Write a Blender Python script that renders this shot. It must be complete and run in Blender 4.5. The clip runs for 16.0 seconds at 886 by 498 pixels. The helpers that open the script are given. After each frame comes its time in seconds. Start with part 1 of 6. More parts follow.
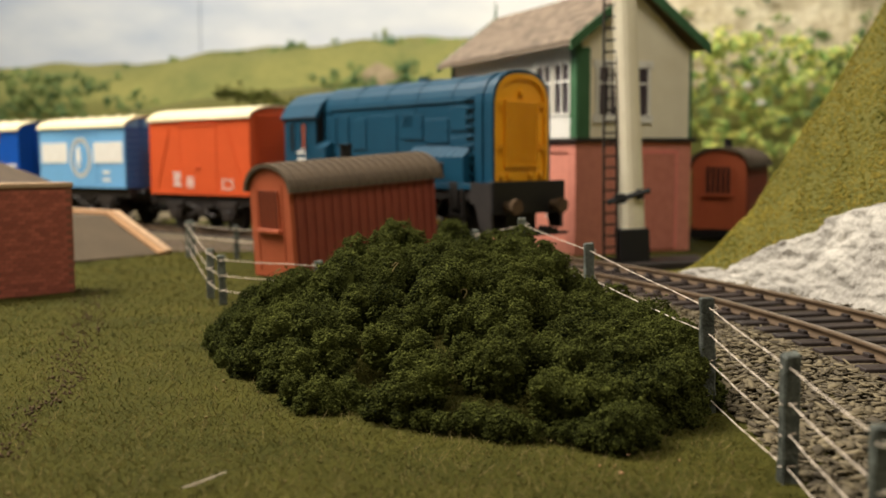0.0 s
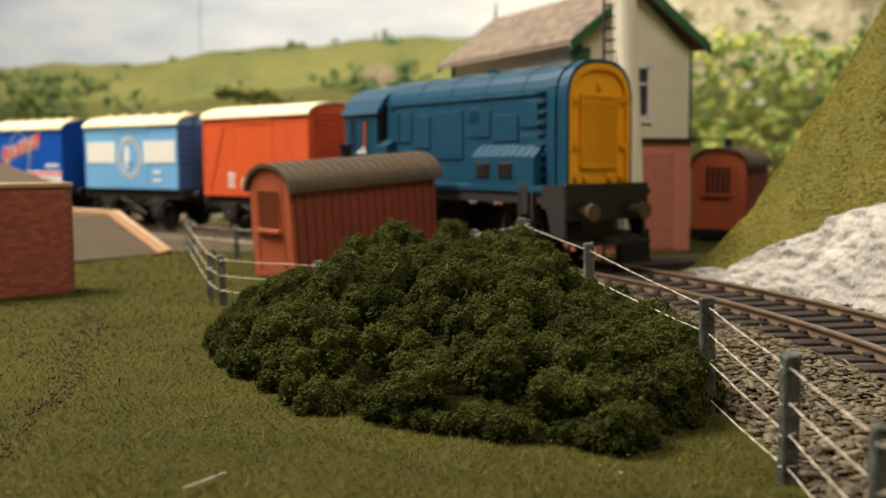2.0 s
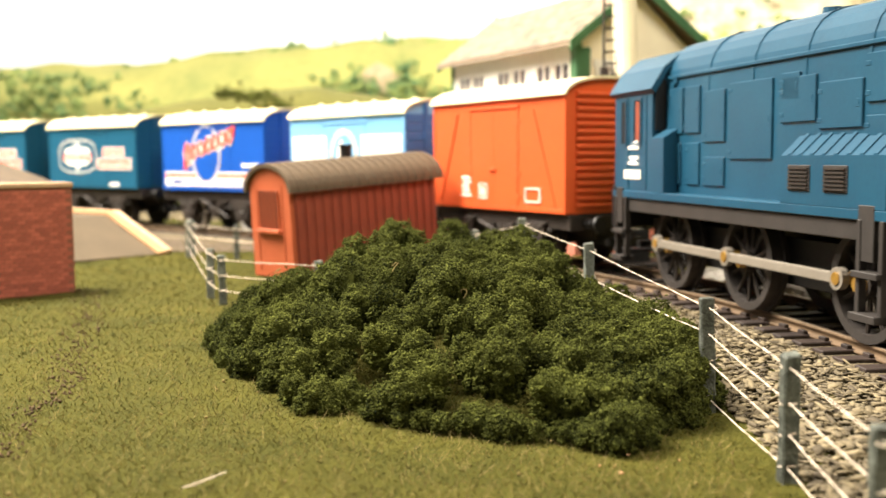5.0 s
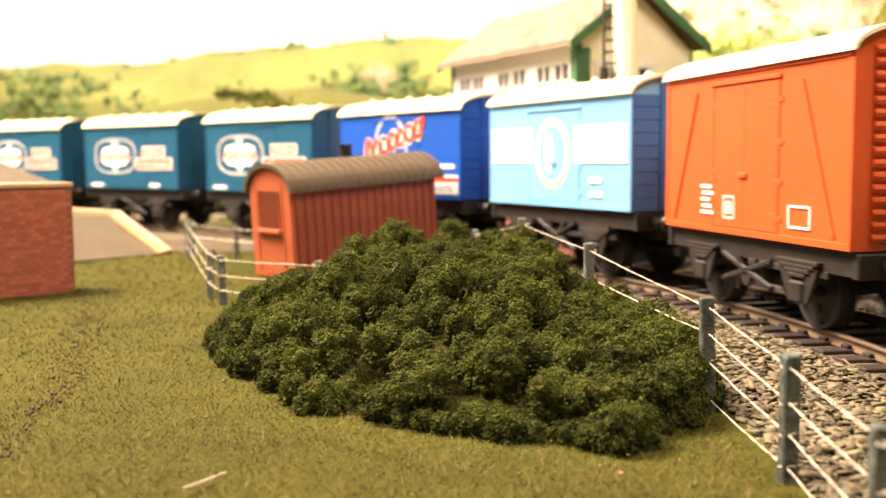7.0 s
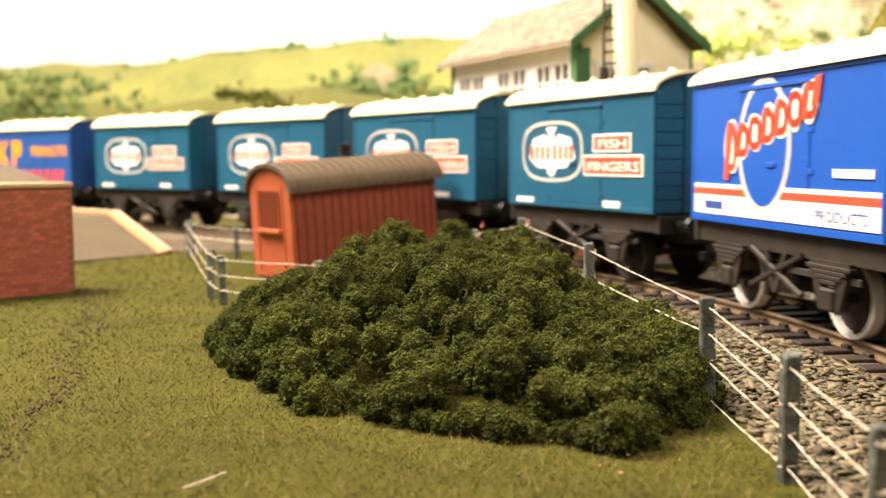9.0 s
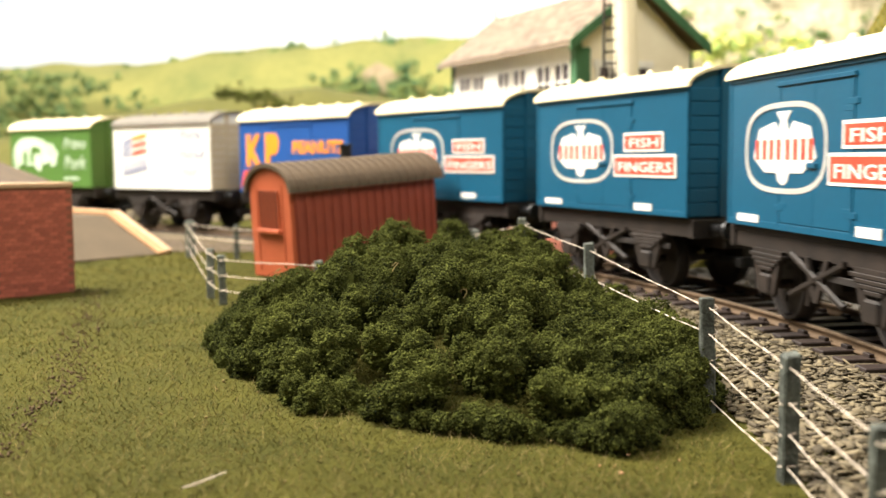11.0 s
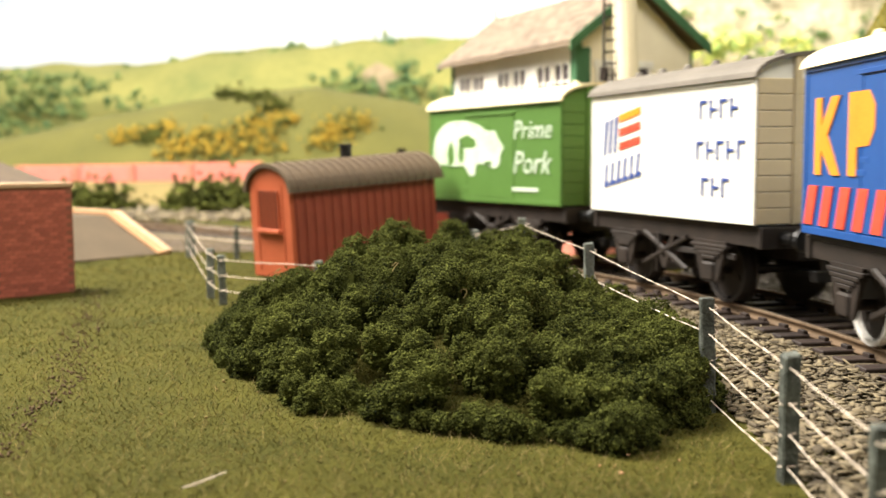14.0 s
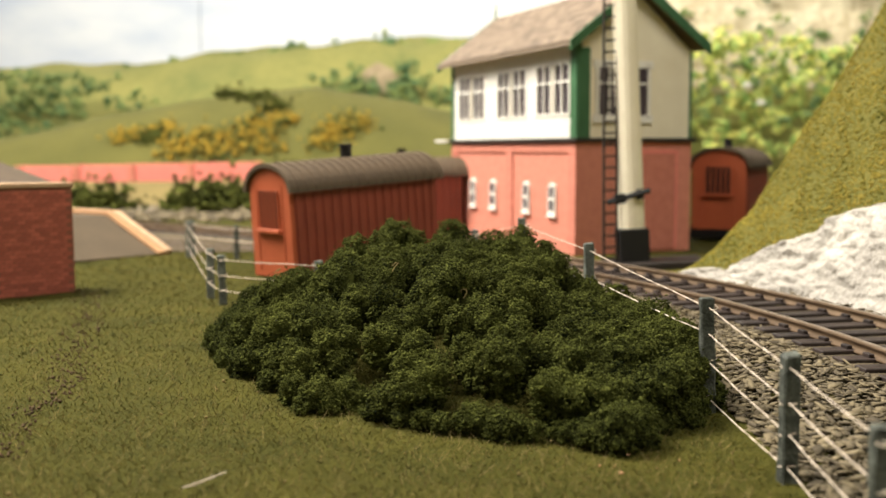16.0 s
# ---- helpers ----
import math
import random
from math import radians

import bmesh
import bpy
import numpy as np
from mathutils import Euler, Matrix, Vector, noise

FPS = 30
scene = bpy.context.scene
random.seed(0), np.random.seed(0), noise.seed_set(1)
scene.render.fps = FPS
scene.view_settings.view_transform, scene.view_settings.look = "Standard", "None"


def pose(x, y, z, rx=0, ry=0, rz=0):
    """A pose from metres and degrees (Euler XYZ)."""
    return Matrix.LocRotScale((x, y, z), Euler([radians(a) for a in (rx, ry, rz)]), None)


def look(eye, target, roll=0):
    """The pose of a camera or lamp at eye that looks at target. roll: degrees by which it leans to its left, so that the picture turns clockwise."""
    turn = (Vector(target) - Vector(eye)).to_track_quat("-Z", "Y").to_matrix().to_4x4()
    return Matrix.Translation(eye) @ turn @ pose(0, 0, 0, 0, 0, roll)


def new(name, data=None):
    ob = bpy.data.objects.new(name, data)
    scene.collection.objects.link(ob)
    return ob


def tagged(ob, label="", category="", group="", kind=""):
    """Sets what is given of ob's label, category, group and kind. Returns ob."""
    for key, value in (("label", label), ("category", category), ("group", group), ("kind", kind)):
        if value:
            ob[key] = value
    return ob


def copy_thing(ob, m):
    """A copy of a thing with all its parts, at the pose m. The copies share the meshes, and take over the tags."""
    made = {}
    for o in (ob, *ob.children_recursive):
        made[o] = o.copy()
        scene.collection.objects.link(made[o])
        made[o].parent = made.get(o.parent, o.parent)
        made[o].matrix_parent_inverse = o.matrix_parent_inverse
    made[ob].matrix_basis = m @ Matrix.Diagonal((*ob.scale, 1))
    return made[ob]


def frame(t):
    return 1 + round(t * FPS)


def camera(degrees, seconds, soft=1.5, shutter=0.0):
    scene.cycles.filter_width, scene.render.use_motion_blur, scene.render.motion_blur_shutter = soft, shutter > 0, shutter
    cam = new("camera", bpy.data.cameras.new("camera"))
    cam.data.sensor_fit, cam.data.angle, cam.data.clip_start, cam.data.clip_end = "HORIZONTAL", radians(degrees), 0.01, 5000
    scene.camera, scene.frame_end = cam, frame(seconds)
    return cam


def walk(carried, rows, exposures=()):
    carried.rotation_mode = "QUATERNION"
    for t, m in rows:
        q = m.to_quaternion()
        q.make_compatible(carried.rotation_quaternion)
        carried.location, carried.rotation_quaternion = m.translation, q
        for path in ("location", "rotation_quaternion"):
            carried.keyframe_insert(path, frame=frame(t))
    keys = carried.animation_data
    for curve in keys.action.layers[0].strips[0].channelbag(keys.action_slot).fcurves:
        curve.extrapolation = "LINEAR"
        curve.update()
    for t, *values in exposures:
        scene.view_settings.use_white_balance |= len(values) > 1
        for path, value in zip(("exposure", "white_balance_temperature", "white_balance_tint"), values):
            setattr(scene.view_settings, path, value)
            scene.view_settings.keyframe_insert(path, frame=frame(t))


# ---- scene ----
import itertools

cam = camera(47.0, 16.0, soft=1.5, shutter=0.5)
cam.data.dof.use_dof = True
cam.data.dof.focus_distance = 0.150
cam.data.dof.aperture_fstop = 34.0
EYE = (0.0, 0.0, 0.0344)
# stops and white balance drift as the clip's camera adapts to the train
EXPO = [(0, -0.60, 6500, 10), (1.5, -0.58, 6500, 10), (2.5, -0.55, 6500, 10), (3.0, -0.42, 6500, 10), (3.5, 0.25, 6550, 10), (4.2, 0.86, 6650, 10), (6.3, 0.88, 6750, 10), (7.0, 0.92, 7700, 20), (8.0, 0.87, 8200, 24),
        (8.6, 0.80, 7800, 20), (9.0, 0.66, 7150, 14), (9.4, 0.62, 6500, 10), (11.5, 0.52, 6350, 10), (13.5, 0.55, 6350, 10), (15.0, 0.22, 6400, 10), (16.0, -0.04, 6400, 10)]
VIEW = look(EYE, (0.0, 1.0, 0.0344 - math.tan(0.09054)), -0.37)
walk(cam, [(0, VIEW), (16, VIEW)], EXPO)

# ---- light: a big warm ceiling panel of the room, pale room all round ----
world = bpy.data.worlds.new("room")
scene.world = world
world.use_nodes = True
world.node_tree.nodes["Background"].inputs[0].default_value = (1.0, 0.95, 0.88, 1)
world.node_tree.nodes["Background"].inputs[1].default_value = 0.11


def area(name, eye, target, sx, sy, watts, color):
    data = bpy.data.lights.new(name, "AREA")
    data.shape, data.size, data.size_y, data.energy, data.color = "RECTANGLE", sx, sy, watts, color
    ob = new(name, data)
    ob.matrix_world = look(eye, target)
    return ob


area("ceiling_panel", (-0.44, 0.36, 0.70), (0.0, 0.35, 0.0), 0.36, 0.28, 18.6, (1.0, 0.93, 0.82))
# unseen fill added in front to brighten the gable, hut and vehicle ends
area("front_fill", (0.16, -0.12, 0.62), (0.08, 0.36, 0.03), 0.36, 0.28, 3.4, (1.0, 0.93, 0.82))
# unseen fill added on the left to brighten the signal box front
area("left_fill", (-0.62, 0.20, 0.62), (0.10, 0.38, 0.03), 0.30, 0.22, 3.4, (1.0, 0.94, 0.84))
# unseen strip-shaped fill added above to brighten the backdrop
area("backdrop_fill", (0.05, 0.98, 0.62), (0.05, 1.42, 0.08), 1.9, 0.10, 9.0, (1.0, 0.94, 0.82))

# ---- materials ----
MM = 0.001


def lin(r, g, b):
    return tuple(((c / 255 + 0.055) / 1.055) ** 2.4 if c > 10 else c / 255 / 12.92 for c in (r, g, b))


def mat(name, col, col2=None, size=4.0, fine=0.5, rough=0.6, metal=0.0, bump=0.3, spread=0.5, island=0.0, obj=0.0, spec=0.4, depth=0.15):
    """A two-scale noise surface: col to col2, blotches of size mm, fine grain of fine mm, relief depth mm."""
    m = bpy.data.materials.new(name)
    m.use_nodes = True
    nt = m.node_tree
    n, ln = nt.nodes, nt.links
    b = n["Principled BSDF"]
    b.inputs["Roughness"].default_value, b.inputs["Metallic"].default_value = rough, metal
    b.inputs["Specular IOR Level"].default_value = spec
    col2 = col2 or tuple(c * 0.78 for c in col)
    tc = n.new("ShaderNodeTexCoord")
    big, small = n.new("ShaderNodeTexNoise"), n.new("ShaderNodeTexNoise")
    big.inputs["Scale"].default_value, small.inputs["Scale"].default_value = 1000 / size, 1000 / fine
    big.inputs["Detail"].default_value, small.inputs["Detail"].default_value = 4, 3
    ln.new(tc.outputs["Object"], big.inputs["Vector"])
    ln.new(tc.outputs["Object"], small.inputs["Vector"])
    add = n.new("ShaderNodeMath")
    add.operation = "MULTIPLY_ADD"
    add.inputs[1].default_value = 0.6
    ln.new(big.outputs[0], add.inputs[0])
    sm = n.new("ShaderNodeMath")
    sm.operation = "MULTIPLY"
    sm.inputs[1].default_value = 0.4
    ln.new(small.outputs[0], sm.inputs[0])
    ln.new(sm.outputs[0], add.inputs[2])
    last = add
    for amount, node, out in ((island, "ShaderNodeNewGeometry", "Random Per Island"), (obj, "ShaderNodeObjectInfo", "Random")):
        if amount:
            src, mix = n.new(node), n.new("ShaderNodeMath")
            mix.operation = "MULTIPLY_ADD"
            mix.inputs[1].default_value = amount
            ln.new(src.outputs[out], mix.inputs[0])
            off = n.new("ShaderNodeMath")
            off.operation = "SUBTRACT"
            off.inputs[1].default_value = amount / 2
            ln.new(last.outputs[0], off.inputs[0])
            ln.new(off.outputs[0], mix.inputs[2])
            last = mix
    ramp = n.new("ShaderNodeMapRange")
    ramp.inputs[1].default_value, ramp.inputs[2].default_value = 0.5 - spread * 0.5, 0.5 + spread * 0.5
    ln.new(last.outputs[0], ramp.inputs[0])
    mixc = n.new("ShaderNodeMix")
    mixc.data_type = "RGBA"
    mixc.inputs[6].default_value, mixc.inputs[7].default_value = (*col2, 1), (*col, 1)
    ln.new(ramp.outputs[0], mixc.inputs[0])
    ln.new(mixc.outputs[2], b.inputs["Base Color"])
    if bump:
        bp = n.new("ShaderNodeBump")
        bp.inputs["Strength"].default_value, bp.inputs["Distance"].default_value = bump, depth * MM
        ln.new(small.outputs[0], bp.inputs["Height"])
        ln.new(bp.outputs[0], b.inputs["Normal"])
    return m


GRASS = mat("grass_mat", lin(84, 79, 29), lin(50, 52, 18), 26, 0.9, 0.95, bump=0.8, spread=0.45, spec=0.1, depth=0.6)
BLADE = mat("blade_mat", lin(102, 93, 40), lin(50, 55, 20), 20, 3, 0.85, bump=0, spread=0.7, island=0.7, spec=0.15)
BUSH = mat("bush_mat", lin(95, 99, 46), lin(13, 20, 11), 11, 0.6, 0.95, bump=0.8, spread=0.55, island=0.38, spec=0.03, depth=0.2)
SOIL = mat("soil_mat", lin(98, 76, 50), lin(56, 42, 28), 4, 0.6, 0.95, bump=0.8, depth=0.4)
BALLAST = mat("ballast_mat", lin(128, 115, 88), lin(76, 67, 52), 8, 0.5, 0.9, bump=0.6, spread=0.6, island=0.6)
BED = mat("bed_mat", lin(118, 104, 80), lin(66, 58, 44), 6, 0.8, 0.95, bump=0.9, depth=0.6)
SLEEPER = mat("sleeper_mat", lin(62, 50, 44), lin(34, 28, 26), 3, 0.4, 0.55, bump=0.4, obj=0.3)
RAIL = mat("rail_mat", lin(128, 106, 82), lin(78, 62, 46), 5, 0.5, 0.45, metal=0.4, bump=0.2)
RAILTOP = mat("rail_top_mat", lin(190, 172, 150), lin(140, 118, 96), 8, 0.5, 0.3, metal=0.8, bump=0.1)
ROCK = mat("rock_mat", lin(204, 197, 184), lin(140, 134, 126), 12, 1.0, 0.95, bump=1.0, spread=0.4, depth=0.7)
BANK = mat("bank_mat", lin(114, 106, 46), lin(80, 82, 32), 9, 0.9, 0.95, bump=1.0, spread=0.5, depth=0.7)
HILLG = mat("hill_grass_mat", lin(110, 105, 49), lin(80, 81, 35), 60, 3, 0.95, bump=0.8, depth=1.5)
GORSE = mat("gorse_mat", lin(176, 144, 46), lin(76, 86, 34), 10, 2, 0.95, bump=0.8, island=0.8, spread=0.4)
WOODS = mat("woods_mat", lin(138, 152, 86), lin(86, 114, 74), 60, 6, 0.95, bump=0.6, island=0.7, depth=3)
SHRUB = mat("hillside_mat", lin(238, 232, 132), lin(136, 172, 92), 45, 6, 0.95, bump=0.6, island=0.9, spread=0.7, depth=3)
FIELD = mat("field_mat", lin(160, 153, 86), lin(114, 121, 68), 70, 10, 0.95, bump=0.5, depth=2)
CLIFF = mat("cliff_mat", lin(255, 244, 214), lin(170, 150, 112), 34, 8, 0.95, bump=1, depth=4, spread=0.4)
CRAG = mat("crag_mat", lin(190, 168, 138), lin(128, 116, 84), 26, 6, 0.95, bump=1, depth=3, spread=0.4)
TWINE = mat("twine_mat", lin(222, 208, 190), lin(166, 150, 130), 1.2, 0.15, 0.9, bump=0.8, depth=0.06)
POST = mat("post_mat", lin(114, 118, 108), lin(44, 47, 40), 1.6, 0.3, 0.7, bump=0.8, spread=0.35, depth=0.15, obj=0.2)
HUTRED = mat("hut_red_mat", lin(150, 72, 50), lin(116, 54, 40), 9, 0.6, 0.6, bump=0.2)
# near-black brown: shade of the hut window's slots, put in as colour
HUTSHADE = mat("hut_slot_shade_mat", lin(30, 13, 10), lin(22, 10, 8), 6, 0.6, 0.7, bump=0.2)
HUTEND = mat("hut_orange_mat", lin(184, 93, 58), lin(158, 77, 46), 8, 0.6, 0.55, bump=0.2)
HUTROOF = mat("hut_roof_mat", lin(106, 88, 66), lin(62, 52, 40), 7, 0.5, 0.65, bump=0.4)
BLACK = mat("black_mat", lin(24, 22, 21), lin(15, 14, 14), 6, 0.6, 0.5, bump=0.2)
FRAME = mat("underframe_mat", lin(54, 44, 37), lin(22, 19, 16), 5, 0.6, 0.6, bump=0.3)
GREYF = mat("grey_frame_mat", lin(56, 51, 48), lin(38, 35, 33), 6, 0.6, 0.55, bump=0.2)
RODM = mat("rod_mat", lin(150, 142, 130), lin(122, 114, 102), 6, 0.5, 0.4, metal=0.25, bump=0.1)
WHITERIM = mat("white_rim_mat", lin(226, 222, 214), lin(190, 186, 178), 3, 0.4, 0.5, bump=0.1)
BRASS = mat("brass_mat", lin(190, 150, 70), lin(150, 110, 50), 3, 0.4, 0.4, metal=0.6, bump=0.1)
LOCOBLUE = mat("loco_blue_mat", lin(22, 73, 96), lin(15, 58, 80), 12, 0.8, 0.38, bump=0.12, spec=0.5)
YELLOW = mat("yellow_mat", lin(236, 168, 30), lin(220, 146, 20), 9, 0.6, 0.45, bump=0.12)
ROOFW = mat("van_roof_mat", lin(240, 226, 186), lin(220, 202, 158), 10, 0.7, 0.5, bump=0.3)
ROOFG = mat("grey_roof_mat", lin(120, 112, 100), lin(88, 82, 74), 9, 0.6, 0.6, bump=0.3)
FADED = mat("faded_white_print_mat", lin(230, 236, 222), lin(158, 190, 138), 7, 0.8, 0.5, bump=0.05, spread=0.5)
WHITE = mat("white_paint_mat", lin(238, 234, 224), lin(222, 216, 204), 5, 0.5, 0.5, bump=0.1)
REDP = mat("red_print_mat", lin(226, 84, 58), lin(208, 66, 46), 4, 0.5, 0.5, bump=0.05)
ORANGEP = mat("orange_print_mat", lin(238, 152, 40), lin(226, 132, 30), 4, 0.5, 0.5, bump=0.05)
BLUEP = mat("blue_print_mat", lin(50, 78, 150), lin(40, 64, 134), 4, 0.5, 0.5, bump=0.05)
BRICK = mat("brick_print_mat", lin(184, 100, 78), lin(152, 82, 64), 2.2, 0.4, 0.8, bump=0.5, spread=0.4, obj=0.5, depth=0.1)
MORTAR = mat("mortar_mat", lin(142, 90, 70), lin(118, 74, 58), 3, 0.4, 0.9, bump=0.4)
BOXBRICK = mat("box_brick_mat", lin(214, 138, 116), lin(186, 110, 92), 3, 0.5, 0.7, bump=0.3, obj=0.3)
PINKWALL = mat("pink_wall_mat", lin(232, 138, 124), lin(214, 120, 108), 12, 1.5, 0.8, bump=0.4)
CAPST = mat("capstone_mat", lin(196, 164, 128), lin(160, 130, 100), 4, 0.5, 0.8, bump=0.4)
CREAM = mat("cream_mat", lin(240, 230, 204), lin(224, 212, 182), 9, 0.6, 0.6, bump=0.15)
GREENP = mat("green_paint_mat", lin(74, 116, 80), lin(56, 94, 62), 7, 0.6, 0.5, bump=0.15)
SLATE = mat("slate_mat", lin(150, 132, 112), lin(110, 96, 82), 6, 0.6, 0.8, bump=0.4, obj=0.5)
CONCRETE = mat("concrete_mat", lin(90, 76, 56), lin(70, 59, 43), 14, 0.8, 0.9, bump=0.5)
EDGE = mat("edge_stone_mat", lin(180, 138, 98), lin(150, 114, 78), 6, 0.6, 0.85, bump=0.3)
ROADG = mat("road_mat", lin(150, 136, 112), lin(92, 80, 66), 24, 2.0, 0.95, bump=0.8, depth=0.8)
CINDER = mat("cinder_mat", lin(98, 82, 62), lin(58, 48, 38), 14, 1.5, 0.95, bump=0.8, depth=0.7)
STRAW = mat("straw_mat", lin(146, 128, 76), lin(102, 88, 52), 30, 2.0, 0.95, bump=0.6)
GLASS = mat("pane_mat", lin(88, 78, 82), lin(62, 54, 60), 12, 2, 0.25, bump=0, spec=0.25)


def sky_material():
    m = bpy.data.materials.new("sky_print_mat")
    m.use_nodes = True
    n, ln = m.node_tree.nodes, m.node_tree.links
    b = n["Principled BSDF"]
    b.inputs["Roughness"].default_value = 0.8
    tc, mp, nz, rp = n.new("ShaderNodeTexCoord"), n.new("ShaderNodeMapping"), n.new("ShaderNodeTexNoise"), n.new("ShaderNodeValToRGB")
    mp.inputs["Scale"].default_value = (1.0, 1.0, 2.6)
    nz.inputs["Scale"].default_value, nz.inputs["Detail"].default_value = 3.2, 7
    ln.new(tc.outputs["Object"], mp.inputs[0])
    ln.new(mp.outputs[0], nz.inputs["Vector"])
    ln.new(nz.outputs[0], rp.inputs[0])
    rp.color_ramp.elements[0].position, rp.color_ramp.elements[0].color = 0.36, (*lin(196, 206, 224), 1)
    rp.color_ramp.elements[1].position, rp.color_ramp.elements[1].color = 0.62, (*lin(250, 250, 250), 1)
    ln.new(rp.outputs[0], b.inputs["Base Color"])
    return m


SKY = sky_material()

# ---- mesh helpers: all in millimetres ----


def bm_new():
    return bmesh.new()


def box(bm, x0, x1, y0, y1, z0, z1, bev=0.0, m=None):
    r = bmesh.ops.create_cube(bm, size=1.0)
    vs = r["verts"]
    for v in vs:
        v.co = Vector(((x0 + x1) / 2 + v.co.x * (x1 - x0), (y0 + y1) / 2 + v.co.y * (y1 - y0), (z0 + z1) / 2 + v.co.z * (z1 - z0)))
    if bev:
        es = list({e for v in vs for e in v.link_edges})
        r = bmesh.ops.bevel(bm, geom=es, offset=bev, segments=1, affect="EDGES")
        vs = list({v for f in r["faces"] for v in f.verts} | {v for v in vs if v.is_valid})
    if m is not None:
        bmesh.ops.transform(bm, matrix=m, verts=vs)
    return vs


def rod(bm, p0, p1, r0, r1=None, seg=10):
    p0, p1 = Vector(p0), Vector(p1)
    d = p1 - p0
    q = d.to_track_quat("Z", "Y").to_matrix().to_4x4()
    bmesh.ops.create_cone(bm, cap_ends=True, segments=seg, radius1=r0, radius2=r0 if r1 is None else r1, depth=d.length,
                          matrix=Matrix.Translation((p0 + p1) / 2) @ q)


def prism(bm, pts, y0, y1):
    """A polygon in x,z, drawn out along y."""
    a = [bm.verts.new((x, y0, z)) for x, z in pts]
    b = [bm.verts.new((x, y1, z)) for x, z in pts]
    n = len(pts)
    faces = [bm.faces.new(a), bm.faces.new(b[::-1])]
    for i in range(n):
        faces.append(bm.faces.new((a[i], b[i], b[(i + 1) % n], a[(i + 1) % n])))
    bmesh.ops.recalc_face_normals(bm, faces=faces)


def prism_x(bm, pts, x0, x1):
    """A polygon in y,z, drawn out along x."""
    a = [bm.verts.new((x0, y, z)) for y, z in pts]
    b = [bm.verts.new((x1, y, z)) for y, z in pts]
    n = len(pts)
    faces = [bm.faces.new(a), bm.faces.new(b[::-1])]
    for i in range(n):
        faces.append(bm.faces.new((a[i], b[i], b[(i + 1) % n], a[(i + 1) % n])))
    bmesh.ops.recalc_face_normals(bm, faces=faces)


def mesh_of(name, bm, material, smooth=False):
    me = bpy.data.meshes.new(name)
    bmesh.ops.scale(bm, vec=(MM, MM, MM), verts=bm.verts)
    if smooth:
        for f in bm.faces:
            f.smooth = True
    bm.to_mesh(me)
    bm.free()
    me.materials.append(material)
    return me


def part(name, bm, material, parent=None, label="", smooth=False):
    ob = new(name, mesh_of(name, bm, material, smooth))
    ob.parent = parent
    if label:
        tagged(ob, label)
    return ob


def piece(name, me, parent, m=None):
    ob = new(name, me)
    ob.parent = parent
    if m is not None:
        ob.matrix_basis = m
    return ob


def at(x, y, z, rx=0, ry=0, rz=0):
    return pose(x * MM, y * MM, z * MM, rx, ry, rz)


def thing(name, label, category, m=None, group="", kind=""):
    ob = new(name)
    ob.empty_display_size = 0.01
    tagged(ob, label, category, group, kind)
    if m is not None:
        ob.matrix_basis = m
    return ob


def arrays(name, verts, faces, material, smooth=False):
    """A mesh from numpy arrays of vertices (mm) and triangles or quads."""
    me = bpy.data.meshes.new(name)
    verts, faces = np.asarray(verts, np.float32) * MM, np.asarray(faces, np.int32)
    k = faces.shape[1]
    me.vertices.add(len(verts))
    me.vertices.foreach_set("co", verts.ravel())
    me.loops.add(faces.size)
    me.loops.foreach_set("vertex_index", faces.ravel())
    me.polygons.add(len(faces))
    me.polygons.foreach_set("loop_start", np.arange(0, faces.size, k, dtype=np.int32))
    if smooth:
        me.polygons.foreach_set("use_smooth", np.ones(len(faces), bool))
    me.update(calc_edges=True)
    me.materials.append(material)
    return me


def crumb_template(sub):
    if sub == 0:
        q = np.array([(1, 0, 0), (-1, 0, 0), (0, 1, 0), (0, -1, 0), (0, 0, 1), (0, 0, -1)], float)
        return q, np.array([(0, 2, 4), (2, 1, 4), (1, 3, 4), (3, 0, 4), (2, 0, 5), (1, 2, 5), (3, 1, 5), (0, 3, 5)])
    bm = bmesh.new()
    bmesh.ops.create_icosphere(bm, subdivisions=sub, radius=1.0)
    v = np.array([p.co[:] for p in bm.verts])
    bm.verts.index_update()
    f = np.array([[p.index for p in q.verts] for q in bm.faces])
    bm.free()
    return v, f


def crumbs(name, centres, radii, material, sub=1, rough=0.35, seed=1, thin=0.7, wide=1.25):
    """Many small ragged crumbs joined in one mesh."""
    rng = np.random.default_rng(seed)
    tv, tf = crumb_template(sub)
    n = len(centres)
    jit = 1 + rng.uniform(-rough, rough, (n, len(tv), 1))
    squash = rng.uniform(thin, wide, (n, 1, 3))
    v = tv[None] * jit * squash * np.asarray(radii)[:, None, None] + np.asarray(centres)[:, None, :]
    f = tf[None] + (np.arange(n) * len(tv))[:, None, None]
    return arrays(name, v.reshape(-1, 3), f.reshape(-1, 3), material)


